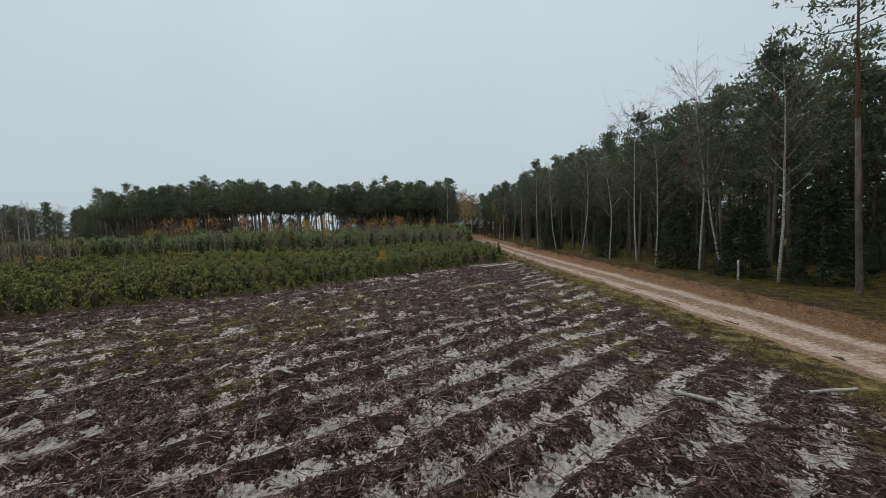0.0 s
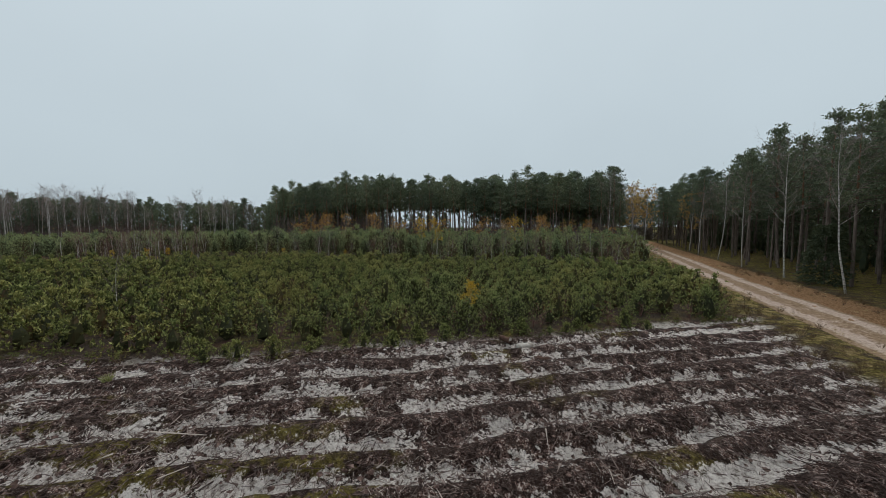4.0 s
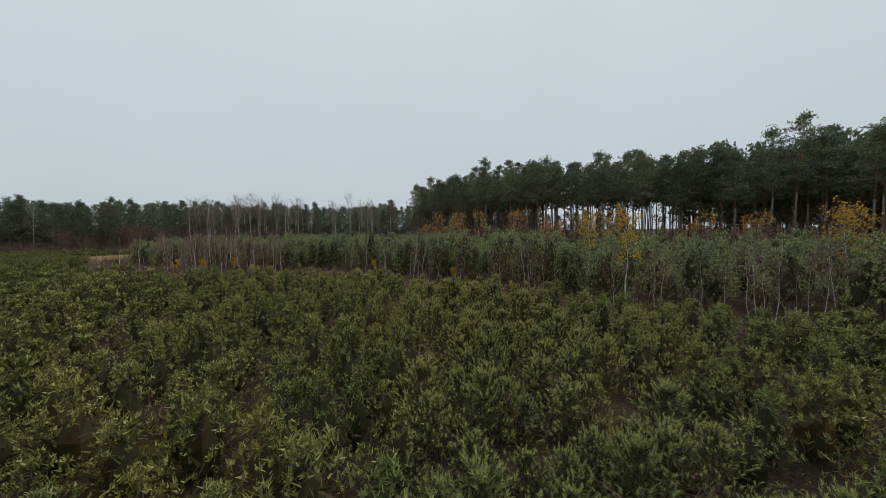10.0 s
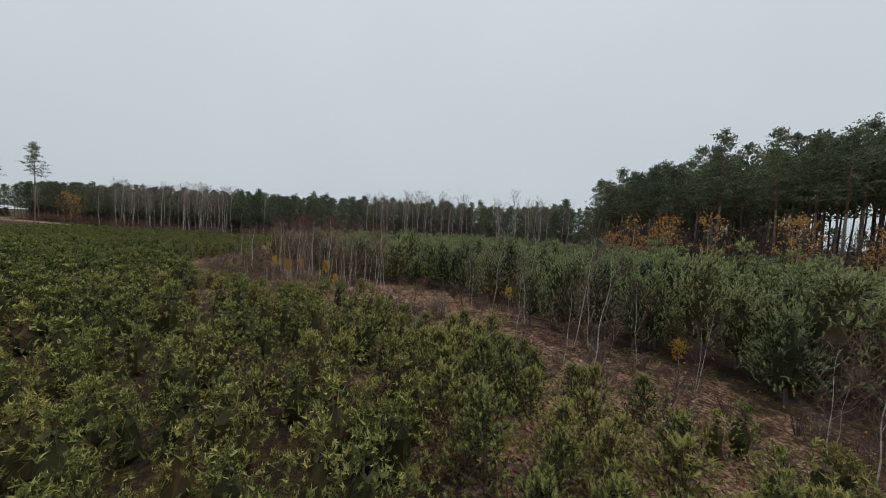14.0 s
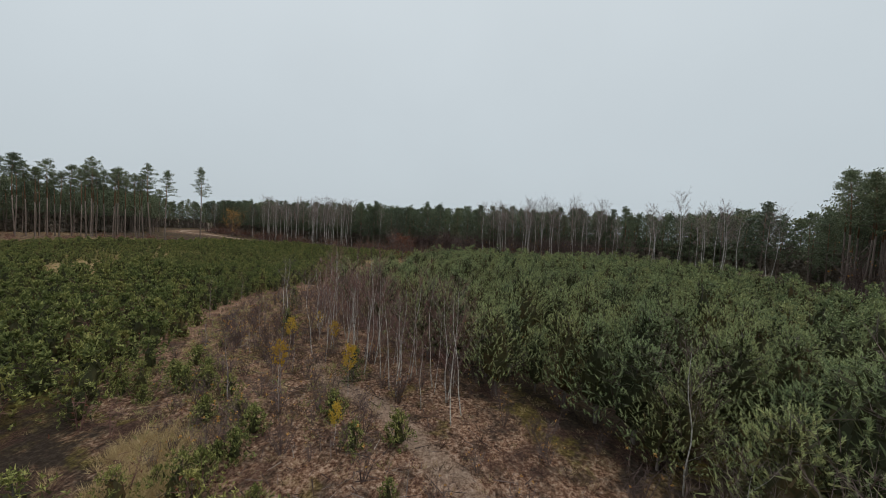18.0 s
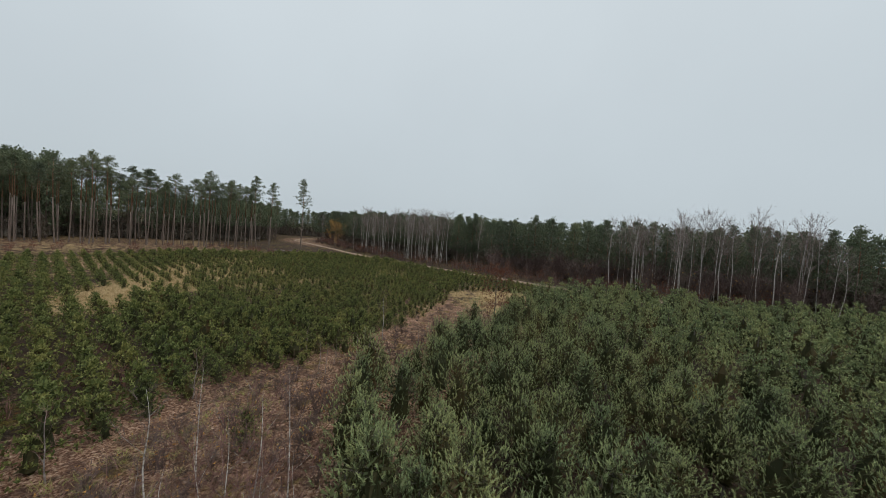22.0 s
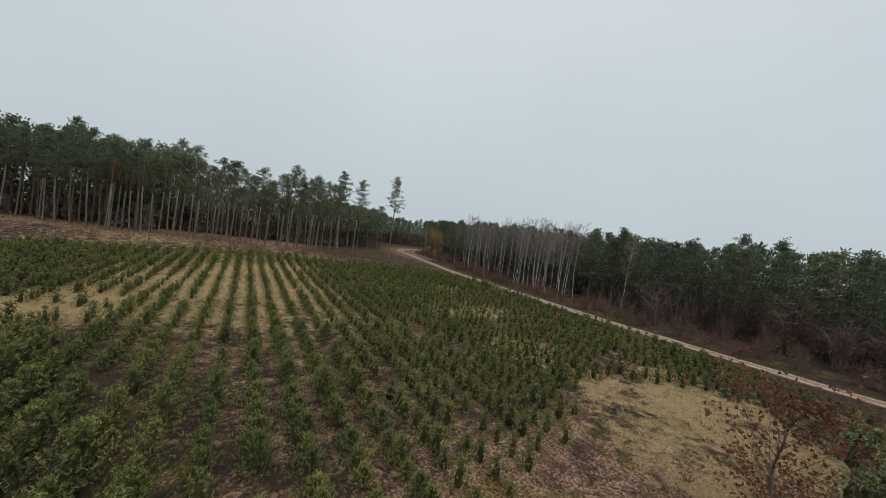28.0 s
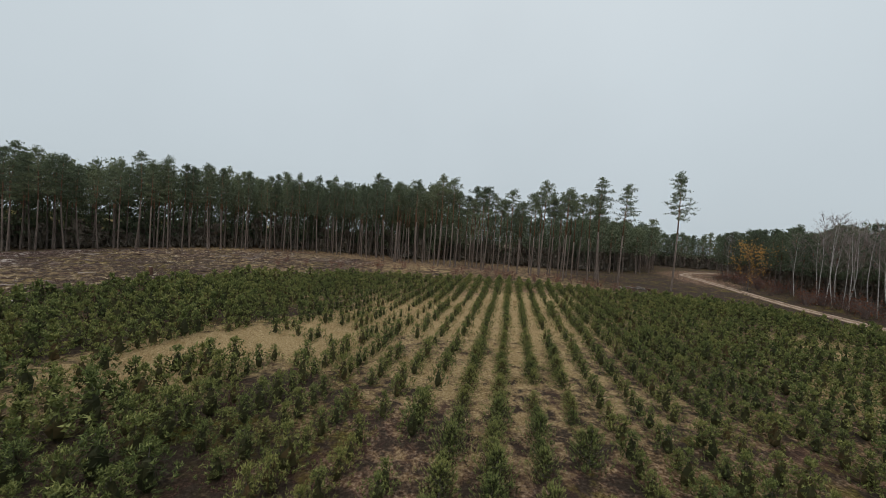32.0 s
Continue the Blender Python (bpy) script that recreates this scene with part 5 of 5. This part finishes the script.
plant_out(bare_things("birch_sapling", "young birch that still holds a few yellow leaves", "birch", "yellow saplings", 200, 3, M_TWIG, None, M_YELLOW, h=1.8, reach=0.22, limbs=14, twigs=8, fork=0.5, leaves=0.9, leaf=0.045, thick=0.006),
          at([(-50.1, 40.9), (-50.6, 42.8), (-46.7, 45.0), (-43.7, 45.7), (-46.4, 42.5), (-53.5, 40.8), (-70.1, 52.4), (-54.7, 65.6), (-75.5, 68.9), (-52.2, 48.9), (-30, 57.6), (-24, 57.5), (-39, 55.5)], 0.6, 0.95))
plant_out(bare_things("birch_sapling", "yellow-leaved young birch among dense young pines", "birch", "yellow saplings", 205, 1, M_TWIG, None, M_YELLOW, h=2.1, reach=0.36, limbs=14, twigs=8, fork=0.4, leaves=0.9, leaf=0.06, thick=0.006), at([(-4.7, 34.8)], 0.98, 1.02))
plant_out(bare_things("birch_tree", "birch with a thin yellow crown before the thicket", "birch", "yellow saplings", 210, 2, M_TWIG, None, M_YELLOW, h=5.2, reach=0.8, limbs=14, twigs=7, fork=0.45, leaves=0.75, leaf=0.09),
          at([(-16.5, 58.0), (-8.2, 66.2), (-22.0, 64.9)], 0.95, 1.1))
plant_out(bare_things("birch_sapling", "rust-leaved sapling between thicket and tall pines", "birch", "rust saplings below the north wood", 220, 4, M_TWIG, None, M_ORANGE, h=5.6, reach=1.1, limbs=14, twigs=6, fork=0.25, leaves=0.5, leaf=0.13),
          rows_of(*along([(-66, 80), (-46, 79), (-38, 84), (-24, 90), (-8, 90), (6, 92)], 34, 1.6).T, rng, 0.8, 1.15))
# single white stems on the strip
plant_out(bare_things("birch_sapling", "slim white birch stem with sparse bare twigs on the strip", "birch", "birches before the thicket", 230, 5, M_TWIG, h=4.3, reach=0.55, lean=0.04, limbs=11, twigs=5, fork=0.35, thick=0.0062, fine=1.3),
          at([(-56.6, 36.9), (-53.3, 40.9), (-49.2, 44.4), (-48.5, 45.0), (-51.3, 44.3), (-48.0, 46.6), (-46.9, 46.7), (-50.0, 43.7), (-47.9, 47.9), (-54.4, 38.3), (-56.5, 40.6), (-45.4, 48.8), (-71.9, 33.8)], 0.75, 1.1))
# saplings on the open strip
plant_out(bare_things("birch_sapling", "knee-high to man-high bare birch whip on the open strip", "birch", "birch whips on the strip", 240, 5, M_REDTWIG, M_SAPLING, h=1.9, reach=0.3, limbs=9, twigs=4, fork=0.2, thick=0.009, fine=1.6),
          np.concatenate([at([(-49.7, 37.1), (-51.4, 38.7), (-48.2, 42.1), (-46.3, 42.7), (-69.7, 31.6), (-67.0, 31.3), (-66.2, 34.1), (-64.7, 34.3), (-69.1, 34.1), (-68.4, 35.4)], 0.8, 1.15), rows_of(*along([(-30, 52.5), (-38, 50), (-44, 44.5), (-50, 38.5), (-56, 35), (-64, 36), (-74, 36), (-82, 37)], 36, 1.6).T, rng, 0.5, 1.3)]))
plant_out(bare_things("bare_tree", "stunted russet-leaved oak beside the dry grass", "oak", "russet trees", 250, 2, M_TWIG, M_BARK_GREY, M_RED, h=4.4, reach=1.7, limbs=20, twigs=10, fork=0.12, leaves=0.8, leaf=0.11, thick=0.013),
          at([(-85.8, 38.6)], 0.98, 1.05))
plant_out(bare_things("oak_tree", "broad oak with rust-brown autumn leaves beside the road", "oak", "russet trees", 260, 2, M_TWIG, M_BARK_GREY, M_ORANGE, h=9.0, reach=3.0, limbs=18, twigs=9, fork=0.15, leaves=0.6, leaf=0.22, thick=0.012),
          at([(-143.5, -30)], 0.85, 1.0))
# spruces on the roadside
protos = []
for k in range(2):
    t, c = spruce(np.random.default_rng(270 + k), 5.0, 1.5)
    protos.append(thing("spruce_tree", [("trunk", t, [M_BARK_LOW], "", True), ("crown", c, [M_SPRUCE], "dark drooping needles", False)], "dark young spruce beside the forest track", "spruce", "roadside spruces"))
plant_out(protos, at([(21.4, 25.4), (20.6, 30.5), (20.2, 42), (19.0, 57), (23.5, 22.0)], 0.9, 1.25))
# the two lone pines of the felled edge, and the one that stands nearest the track
plant_out(pine_protos(17.3, 0.62, 1.75, 1.0, 3, 290, True, "lone tall pine spared at the felled edge", "lone pines", 9), at([(-121.6, -23.0), (-112.0, -27.5), (-115.2, -27.0)], 0.98, 1.02))
plant_out(pine_protos(17.0, 0.62, 2.8, 1.0, 1, 295, True, "tall pine with an orange stem beside the track", "lone pines", 9), at([(22.0, 18.9)], 0.98, 1.02))

# ---- shrubs, heather, grass ----
def bushes(name, seed, places, mats, label, category, leaves=0.0, **kw):
    protos = []
    for k in range(8):
        w, g = shrub(np.random.default_rng(seed + k), leaves=leaves, **kw)
        protos.append([(w, 0), (g, 1)])
    return joined(name, protos, places, mats, label, category)


p = along([(-119, 70), (-119.5, 46), (-122.5, 28), (-128, 12), (-135, -2), (-146, -22), (-158, -50)], 330, 2.0)
p = p[far_from(p[:, 0], p[:, 1], ROAD_2, False) > 3.0]
bushes("roadside_brush", 310, rows_of(p[:, 0], p[:, 1], rng, 0.6, 1.5), [M_TWIG, M_RED], "reddish bare brush along the gravel road", "brush", 0.25, h=1.6, spread=0.9, stems=12, twigs=8, leaf=0.12)
p = along([(-121, 84), (-125, 64), (-129, 44), (-133, 26)], 110, 2.4)
bushes("birch_scrub", 315, rows_of(p[:, 0], p[:, 1], rng, 0.6, 1.25), [M_TWIG, M_ORANGE], "grey-brown bare birch scrub before the west wood", "brush", 0.03, h=5.0, spread=1.5, stems=16, twigs=10, leaf=0.14)
p = along([(-80, 97), (-60, 90), (-40, 93), (-20, 97), (4, 98)], 130, 3.0)
bushes("rust_scrub", 316, rows_of(p[:, 0], p[:, 1], rng, 0.7, 1.3), [M_TWIG, M_ORANGE], "bare and rust-leaved scrub under the north wood", "brush", 0.12, h=5.0, spread=1.2, stems=12, twigs=8, leaf=0.14)
p = np.concatenate([along([(-98, -30), (-112, -24)], 26, 1.4), along([(-84, 39.5), (-90, 40)], 12, 1.0), along([(-60, -33), (-96, -31)], 30, 2.0)])
bushes("russet_brush", 320, rows_of(p[:, 0], p[:, 1], rng, 0.6, 1.3), [M_REDTWIG, M_RED], "russet low brush among felled ground", "brush", 0.4, h=1.2, spread=0.7, stems=12, twigs=7, leaf=0.09)
p = np.concatenate([along(belt, 170, 2.0), along([(-42, 45), (-50, 39), (-56, 36), (-62, 34.5)], 120, 1.7), along([(-50, 40), (-60, 36.5), (-82, 38)], 200, 1.9), along([(-30, 52.5), (-40, 49)], 80, 1.6)])
p = p[~inside(p[:, 0], p[:, 1], PLANTATION)]
bushes("strip_brush", 330, rows_of(p[:, 0], p[:, 1], rng, 0.4, 1.4), [M_TWIG, M_ORANGE], "thin brown scrub and dead stalks on the open strip", "brush", 0.06, h=0.8, spread=0.42, stems=11, twigs=8, leaf=0.05)
x, y = scatter(rng, PLANTATION, 2.2, 0.6)
k = (x > -60) & (rng.uniform(0, 1, len(x)) < 0.55)
bushes("plantation_brush", 340, rows_of(x[k], y[k], rng, 0.6, 1.25), [M_REDTWIG, M_RED], "bare brown shoots between young pines", "brush", 0.10, h=1.1, spread=0.4, stems=8, twigs=6, leaf=0.06)
q = along([(9.3, 4), (9.5, 25), (9.2, 45), (8.5, 58)], 420, 0.9)
q = np.concatenate([q, along([(16.3, 4), (16.6, 30), (16.4, 70)], 260, 0.7)])
bushes("verge_heather", 350, rows_of(q[:, 0], q[:, 1], rng, 0.5, 1.4, 0.3), [M_HEATH, M_HEATH], "brown heather and dead stalks on the track verge", "heather", h=0.28, spread=0.26, stems=16, twigs=3)

q = np.concatenate([along(belt, 700, 2.0), along([(-42, 45), (-50, 39), (-58, 35.5)], 450, 1.8), along([(-50, 40), (-60, 36.5), (-84, 37.5)], 650, 1.7)])
q = q[~inside(q[:, 0], q[:, 1], PLANTATION)]
bushes("strip_heather", 355, rows_of(q[:, 0], q[:, 1], rng, 0.5, 1.5, 0.3), [M_HEATH, M_HEATH], "dark heather tussocks on the open strip", "heather", h=0.25, spread=0.3, stems=14, twigs=2)


def grass_clumps(seed, n, tall):
    out = []
    for k in range(n):
        r = np.random.default_rng(seed + k)
        g = Geo()
        a = r.uniform(0, 6.28, 16)
        root = np.stack([np.cos(a), np.sin(a), 0 * a], -1) * r.uniform(0, 0.16, (16, 1))
        tip = root + np.stack([np.cos(a) * r.uniform(0.03, 0.2, 16), np.sin(a) * r.uniform(0.03, 0.2, 16), tall * r.uniform(0.5, 1.1, 16)], -1)
        slivers(g, root, tip, np.full(16, 0.0065), r)
        out.append([(g, 0)])
    return out


n = 16000
x = np.concatenate([rng.uniform(-102, -64, n), rng.uniform(-116, -98, n // 5), rng.uniform(-46, -39.5, n // 4)])
y = np.concatenate([rng.uniform(-12, 43, n), rng.uniform(0, 22, n // 5), rng.uniform(38.5, 43.5, n // 4)])
k = dry_grass(x, y) + 0.25 * wave(x, y, 1.4) > rng.uniform(0.15, 0.75, len(x))
k &= ~inside(x, y, THICKET)
joined("dry_grass", grass_clumps(360, 10, 0.24), rows_of(x[k], y[k], rng, 0.6, 1.3, 0.3), [M_STRAW], "straw-yellow dead grass between rows of young pines", "grass")
q = np.concatenate([along([(10.4, 2), (10.6, 30), (10.2, 60)], 500, 0.7), along([(15.8, 2), (16.2, 40), (15.6, 80)], 420, 0.5), along(belt, 420, 2.2), along([(-42, 45), (-50, 38.5), (-58, 35.5)], 700, 1.9), along([(-50, 38), (-62, 35), (-84, 37)], 600, 2.0)])
edge = [(9, 41.2), (3.5, 38.1), (0.5, 35.6), (-3.4, 33.0), (-7.2, 31.0), (-10.3, 28.7), (-13.5, 26.7), (-20, 23.4), (-30, 15.2)]
w = along(edge, 240, 0.35)
bushes("edge_heather", 356, rows_of(w[:, 0], w[:, 1], rng, 0.4, 1.3, 0.3), [M_HEATH, M_YOUNG], "heather and low green shoots where young pines meet bare sand", "heather", 0.35, h=0.26, spread=0.26, stems=12, twigs=3, leaf=0.06)
w = np.concatenate([along([(-43, 42.5), (-48, 38.2), (-54, 35), (-62, 33.5)], 420, 0.9), along([(-44, 46), (-50, 40.5), (-58, 37)], 160, 1.3)])
joined("green_tussocks", grass_clumps(380, 6, 0.22), rows_of(w[:, 0], w[:, 1], rng, 0.5, 1.3, 0.3), [M_YOUNG_TIP], "olive-green grass tussocks on the open strip", "grass")
joined("verge_grass", grass_clumps(370, 8, 0.15), rows_of(q[:, 0], q[:, 1], rng, 0.5, 1.2, 0.3), [M_STRAW], "short bleached grass on verges and the strip", "grass")

# ---- felling waste ----
def sticks(r, count, long, thick):
    g = Geo()
    for _ in range(count):
        a, l = r.uniform(0, 6.28), long * r.uniform(0.5, 1.3)
        d = np.array((math.cos(a), math.sin(a), r.normal(0, 0.12)))
        c = np.array((*r.normal(0, 0.3, 2), 0.035))
        tube(g, [c - d * l / 2, c + d * l / 2], [thick, thick * 0.4], 3)
    return g


x, y = rng.uniform(-34, 10, 15000), rng.uniform(1, 36, 15000)
k = inside(x, y, CLEARING) & (furrow_of(x, y) > rng.uniform(0.1, 0.85, len(x)))
x, y = x[k], y[k]
near = (x > -14) & (y < 30)
joined("twig_litter", [[(sticks(np.random.default_rng(400 + k), 3, 0.32, 0.010), 0)] for k in range(10)], rows_of(x[near][:4600], y[near][:4600], rng, 0.4, 1.5), [M_SLASH], "bleached twigs strewn over the ploughed clearing", "felling waste")
joined("branch_litter", [[(sticks(np.random.default_rng(420 + k), 1, 0.9, 0.014), 0)] for k in range(10)], rows_of(x[-500:], y[-500:], rng, 0.5, 1.5), [M_SLASH], "thin grey branches left on the clearing", "felling waste")


def chips(r):
    g = Geo()
    a = r.normal(0, 0.3, (14, 3)) * (1, 1, 0) + (0, 0, 0.02)
    slivers(g, a, a + r.normal(0, 1, (14, 3)) * (0.15, 0.15, 0.05) + (0, 0, 0.03), r.uniform(0.004, 0.02, 14), r)
    return g


joined("bark_chips", [[(chips(np.random.default_rng(440 + k)), 0)] for k in range(12)], rows_of(x[:7600], y[:7600], rng, 0.6, 1.5), [M_SLASH], "bark scraps and heather stumps on bare sand", "felling waste")


q = np.concatenate([along([(-28, 53.5), (-38, 51), (-44, 46), (-50, 39.5)], 520, 1.7), along([(-50, 39.5), (-60, 36.5), (-84, 37.5)], 420, 1.5)])
q = q[~inside(q[:, 0], q[:, 1], PLANTATION)]
joined("strip_litter", [[(sticks(np.random.default_rng(425 + k), 3, 0.45, 0.012), 0)] for k in range(8)], rows_of(q[:, 0], q[:, 1], rng, 0.5, 1.6), [M_SLASH], "dead twigs and pale chips strewn on the open strip", "felling waste")
fx, fy = rng.uniform(-80, -16, 2600), rng.uniform(-46, -6, 2600)
k = inside(fx, fy, CLEARING) & (wave(fx * 0.5, fy * 1.6, 0.9, 1.0) > 0.05)
joined("branch_windrow", [[(sticks(np.random.default_rng(430 + k), 4, 1.0, 0.03), 0)] for k in range(8)], rows_of(fx[k], fy[k], rng, 0.6, 1.6), [M_SLASH], "low windrows of grey branches on felled ground", "felling waste")


def clods(r):
    g = Geo()
    for _ in range(4):
        c = np.array((*r.normal(0, 0.3, 2), 0.01))
        n = 5
        a = np.arange(n) * 6.283 / n
        w = r.uniform(0.03, 0.085) * r.uniform(0.7, 1.3, n)
        ring = c + np.stack([np.cos(a) * w, np.sin(a) * w, r.uniform(-0.02, 0.03, n)], -1)
        top = c + np.array((*r.normal(0, 0.03, 2), r.uniform(0.03, 0.08)))
        tri = np.stack([ring, np.roll(ring, -1, 0), np.broadcast_to(top, (n, 3))], 1).reshape(-1, 3)
        g.add(tri, np.arange(len(tri)).reshape(-1, 3))
    return g


M_CLOD = bark("turned_turf", [(0.25, (0.016, 0.009, 0.008)), (0.5, (0.075, 0.044, 0.036)), (0.75, (0.22, 0.15, 0.125))], 9.0, 1.0, 0.8)
joined("turf_clods", [[(clods(np.random.default_rng(445 + k)), 0)] for k in range(12)], rows_of(x[500:6000], y[500:6000], rng, 0.45, 1.1), [M_CLOD], "dark red-brown clods of torn turf along the ridges", "soil")


def log_thing(x, y, length, radius, turn, mat, label, tilt=0.0):
    r = np.random.default_rng(int(abs(x * 97 + y * 31)))
    g, ends = Geo(), Geo()
    n = 7
    pts = np.stack([np.linspace(-length / 2, length / 2, n), r.normal(0, 0.02, n) * length, r.normal(0, 0.01, n)], -1)
    rad = radius * (1 + r.normal(0, 0.06, n))
    tube(g, pts, rad, 10)
    for k, s in ((0, -1), (n - 1, 1)):
        a = np.arange(10) * 0.6283
        ring = pts[k] + np.stack([0 * a + s * 0.006, np.cos(a) * rad[k] * 0.95, np.sin(a) * rad[k] * 0.95], -1)
        ends.add(np.concatenate([ring, [pts[k] + (s * 0.012, 0, 0)]]), [(j, (j + 1) % 10, 10) for j in range(10)])
    ob = thing("log", [("stem", g, [mat], "", True), ("sawn_ends", ends, [M_CUT], "pale sawn wood", False)], label, "log", "")
    ob.matrix_basis = Matrix.LocRotScale((x, y, float(height(x, y)) + radius * 0.75), Euler((0, tilt, turn)), None)
    return ob


log_thing(-1.45, 32.2, 0.65, 0.15, 0.75, M_CUT, "short thick bleached log lying on ploughed sand")
log_thing(-2.3, 32.6, 0.55, 0.11, -0.5, M_ROT, "rotten red-brown log beside the bleached one")
log_thing(-0.6, 31.3, 0.6, 0.10, 0.2, M_ROT, "dark rotten log half sunk in sand")
log_thing(6.2, 9.4, 0.8, 0.05, -0.75, M_CUT, "split grey slab lying on felling waste")
log_thing(9.6, 9.5, 1.4, 0.04, 0.0, M_CUT, "bleached pole on the mossy verge")
log_thing(2.0, 10.7, 1.9, 0.028, 0.35, M_CUT, "thin bleached branch across the furrows")
for k in range(16):
    log_thing(-115.5 - rng.uniform(0, 5), -26 - rng.uniform(-1.5, 1.5), rng.uniform(1.5, 3.5), rng.uniform(0.05, 0.13), rng.uniform(-0.6, 0.6), M_BARK_GREY if k % 3 else M_ROT, "felled stem in a heap of brushwood", rng.uniform(-0.15, 0.15))


for lx, ly, ll, lr, lt in ((-4.3, 12.0, 0.55, 0.035, -0.5), (-4.6, 12.4, 0.4, 0.03, 0.4), (-6.4, 12.5, 0.5, 0.03, 1.2), (-1.0, 12.0, 0.45, 0.03, 0.2), (-2.6, 14.6, 0.4, 0.025, -0.7), (0.6, 14.2, 1.1, 0.02, 0.6), (3.1, 25.7, 1.5, 0.025, 0.5), (1.2, 17.5, 0.6, 0.03, -0.3), (-9.0, 15.5, 0.5, 0.03, 0.1)):
    log_thing(lx, ly, ll, lr, lt, M_CUT, "bleached split piece of wood on the ploughed clearing")
protos = []
for k in range(2):
    r = np.random.default_rng(380 + k)
    g = Geo()
    a = r.uniform(0, 6.28, 150)
    root = np.stack([np.cos(a), np.sin(a), 0 * a], -1) * r.uniform(0, 0.13, (150, 1))
    tip = root * (1.2, 1.2, 0) + np.stack([np.cos(a) * r.uniform(0, 0.2, 150), np.sin(a) * r.uniform(0, 0.2, 150), r.uniform(0.15, 0.36, 150)], -1)
    slivers(g, root, tip, np.full(150, 0.007), r)
    protos.append(thing("grass_tussock", [("tuft", g, [M_YOUNG_TIP], "", False)], "yellow-green grass tussock on the ploughed clearing", "grass", "tussocks"))
plant_out(protos, at([(-2.9, 16.4), (-13.5, 24.0), (6.4, 12.2), (-16.0, 21.0)], 0.7, 1.1))


def stump_thing(x, y, h, radius, mat, label):
    r = np.random.default_rng(int(abs(x * 53 + y * 17)))
    g, top = Geo(), Geo()
    tube(g, [(0, 0, -0.1), (0, 0, 0.06), (0, 0, h * 0.6), (0, 0, h)], [radius * 1.5, radius * 1.15, radius, radius * 0.96], 10)
    a = np.arange(10) * 0.6283
    top.add(np.concatenate([np.stack([np.cos(a) * radius * 0.93, np.sin(a) * radius * 0.93, 0 * a + h + 0.004], -1), [(0, 0, h + 0.012)]]), [(j, (j + 1) % 10, 10) for j in range(10)])
    ob = thing("stump", [("stem", g, [mat], "", True), ("cut_face", top, [M_CUT], "pale sawn face", False)], label, "stump", "stumps")
    ob.matrix_basis = Matrix.LocRotScale((x, y, float(height(x, y))), Euler((0, 0, r.uniform(0, 6))), None)


stump_thing(20.0, 23.9, 1.3, 0.06, M_BIRCH, "broken white birch snag beside the track")
stump_thing(-50.5, -18.0, 0.9, 0.2, M_ROT, "tall dark stump on the clearing")
# man-high pines that stand alone on the strip
protos = []
for k in range(2):
    t, c = young_pine(np.random.default_rng(450 + k), 1.7, 0.6, 1.0)
    protos.append(thing("young_pine", [("trunk", t, [M_BARK_GREY], "", False), ("crown", c, [M_ROWS, M_ROWS_TIP, M_INNER], "dark green needle shoots", False)], "single bushy pine on litter between plantation and thicket", "young pine", "self-sown pines"))
plant_out(protos, at([(-52.5, 39.6), (-58.5, 36.6), (-47.7, 44.8)], 0.8, 1.1))

# small self-sown pines on the edge of the clearing and the strip
q = np.concatenate([np.array([(-8.2, 29.4), (-7.6, 29.8), (-6.6, 30.5), (-12.1, 26.2), (-11.2, 26.9), (-10.3, 27.7), (-4.8, 31.9), (-5.7, 31.3), (-3.6, 32.8), (-1.9, 34.0), (2.6, 37.2), (0.9, 35.6)]), along([(4.5, 38.3), (0.5, 35.3), (-7.2, 30.7), (-13.5, 26.4)], 14, 0.3), along([(-30, 53.5), (-38, 51.5), (-45, 44.5)], 12, 1.3), along([(-48.5, 38.2), (-43, 42), (-38, 47.5)], 16, 0.9), np.array([(-45.3, 37.6), (-45.0, 38.7), (-45.8, 37.9), (-46.2, 38.8), (-45.8, 39.5), (-46.4, 39.8), (-45.9, 41.1), (-50.2, 37.5), (-47.0, 39.4), (-65.2, 32.6), (-66.0, 32.2)])])
protos = []
for k in range(4):
    t, c = young_pine(np.random.default_rng(460 + k), 0.75, 0.42, 0.7)
    protos.append(thing("pine_seedling", [("trunk", t, [M_BARK_GREY], "", False), ("crown", c, [M_YOUNG, M_YOUNG_TIP, M_INNER], "light green needle shoots", False)], "small self-sown pine on open sandy ground", "young pine", "self-sown pines"))
plant_out(protos, rows_of(q[:, 0], q[:, 1], rng, 0.5, 1.15))
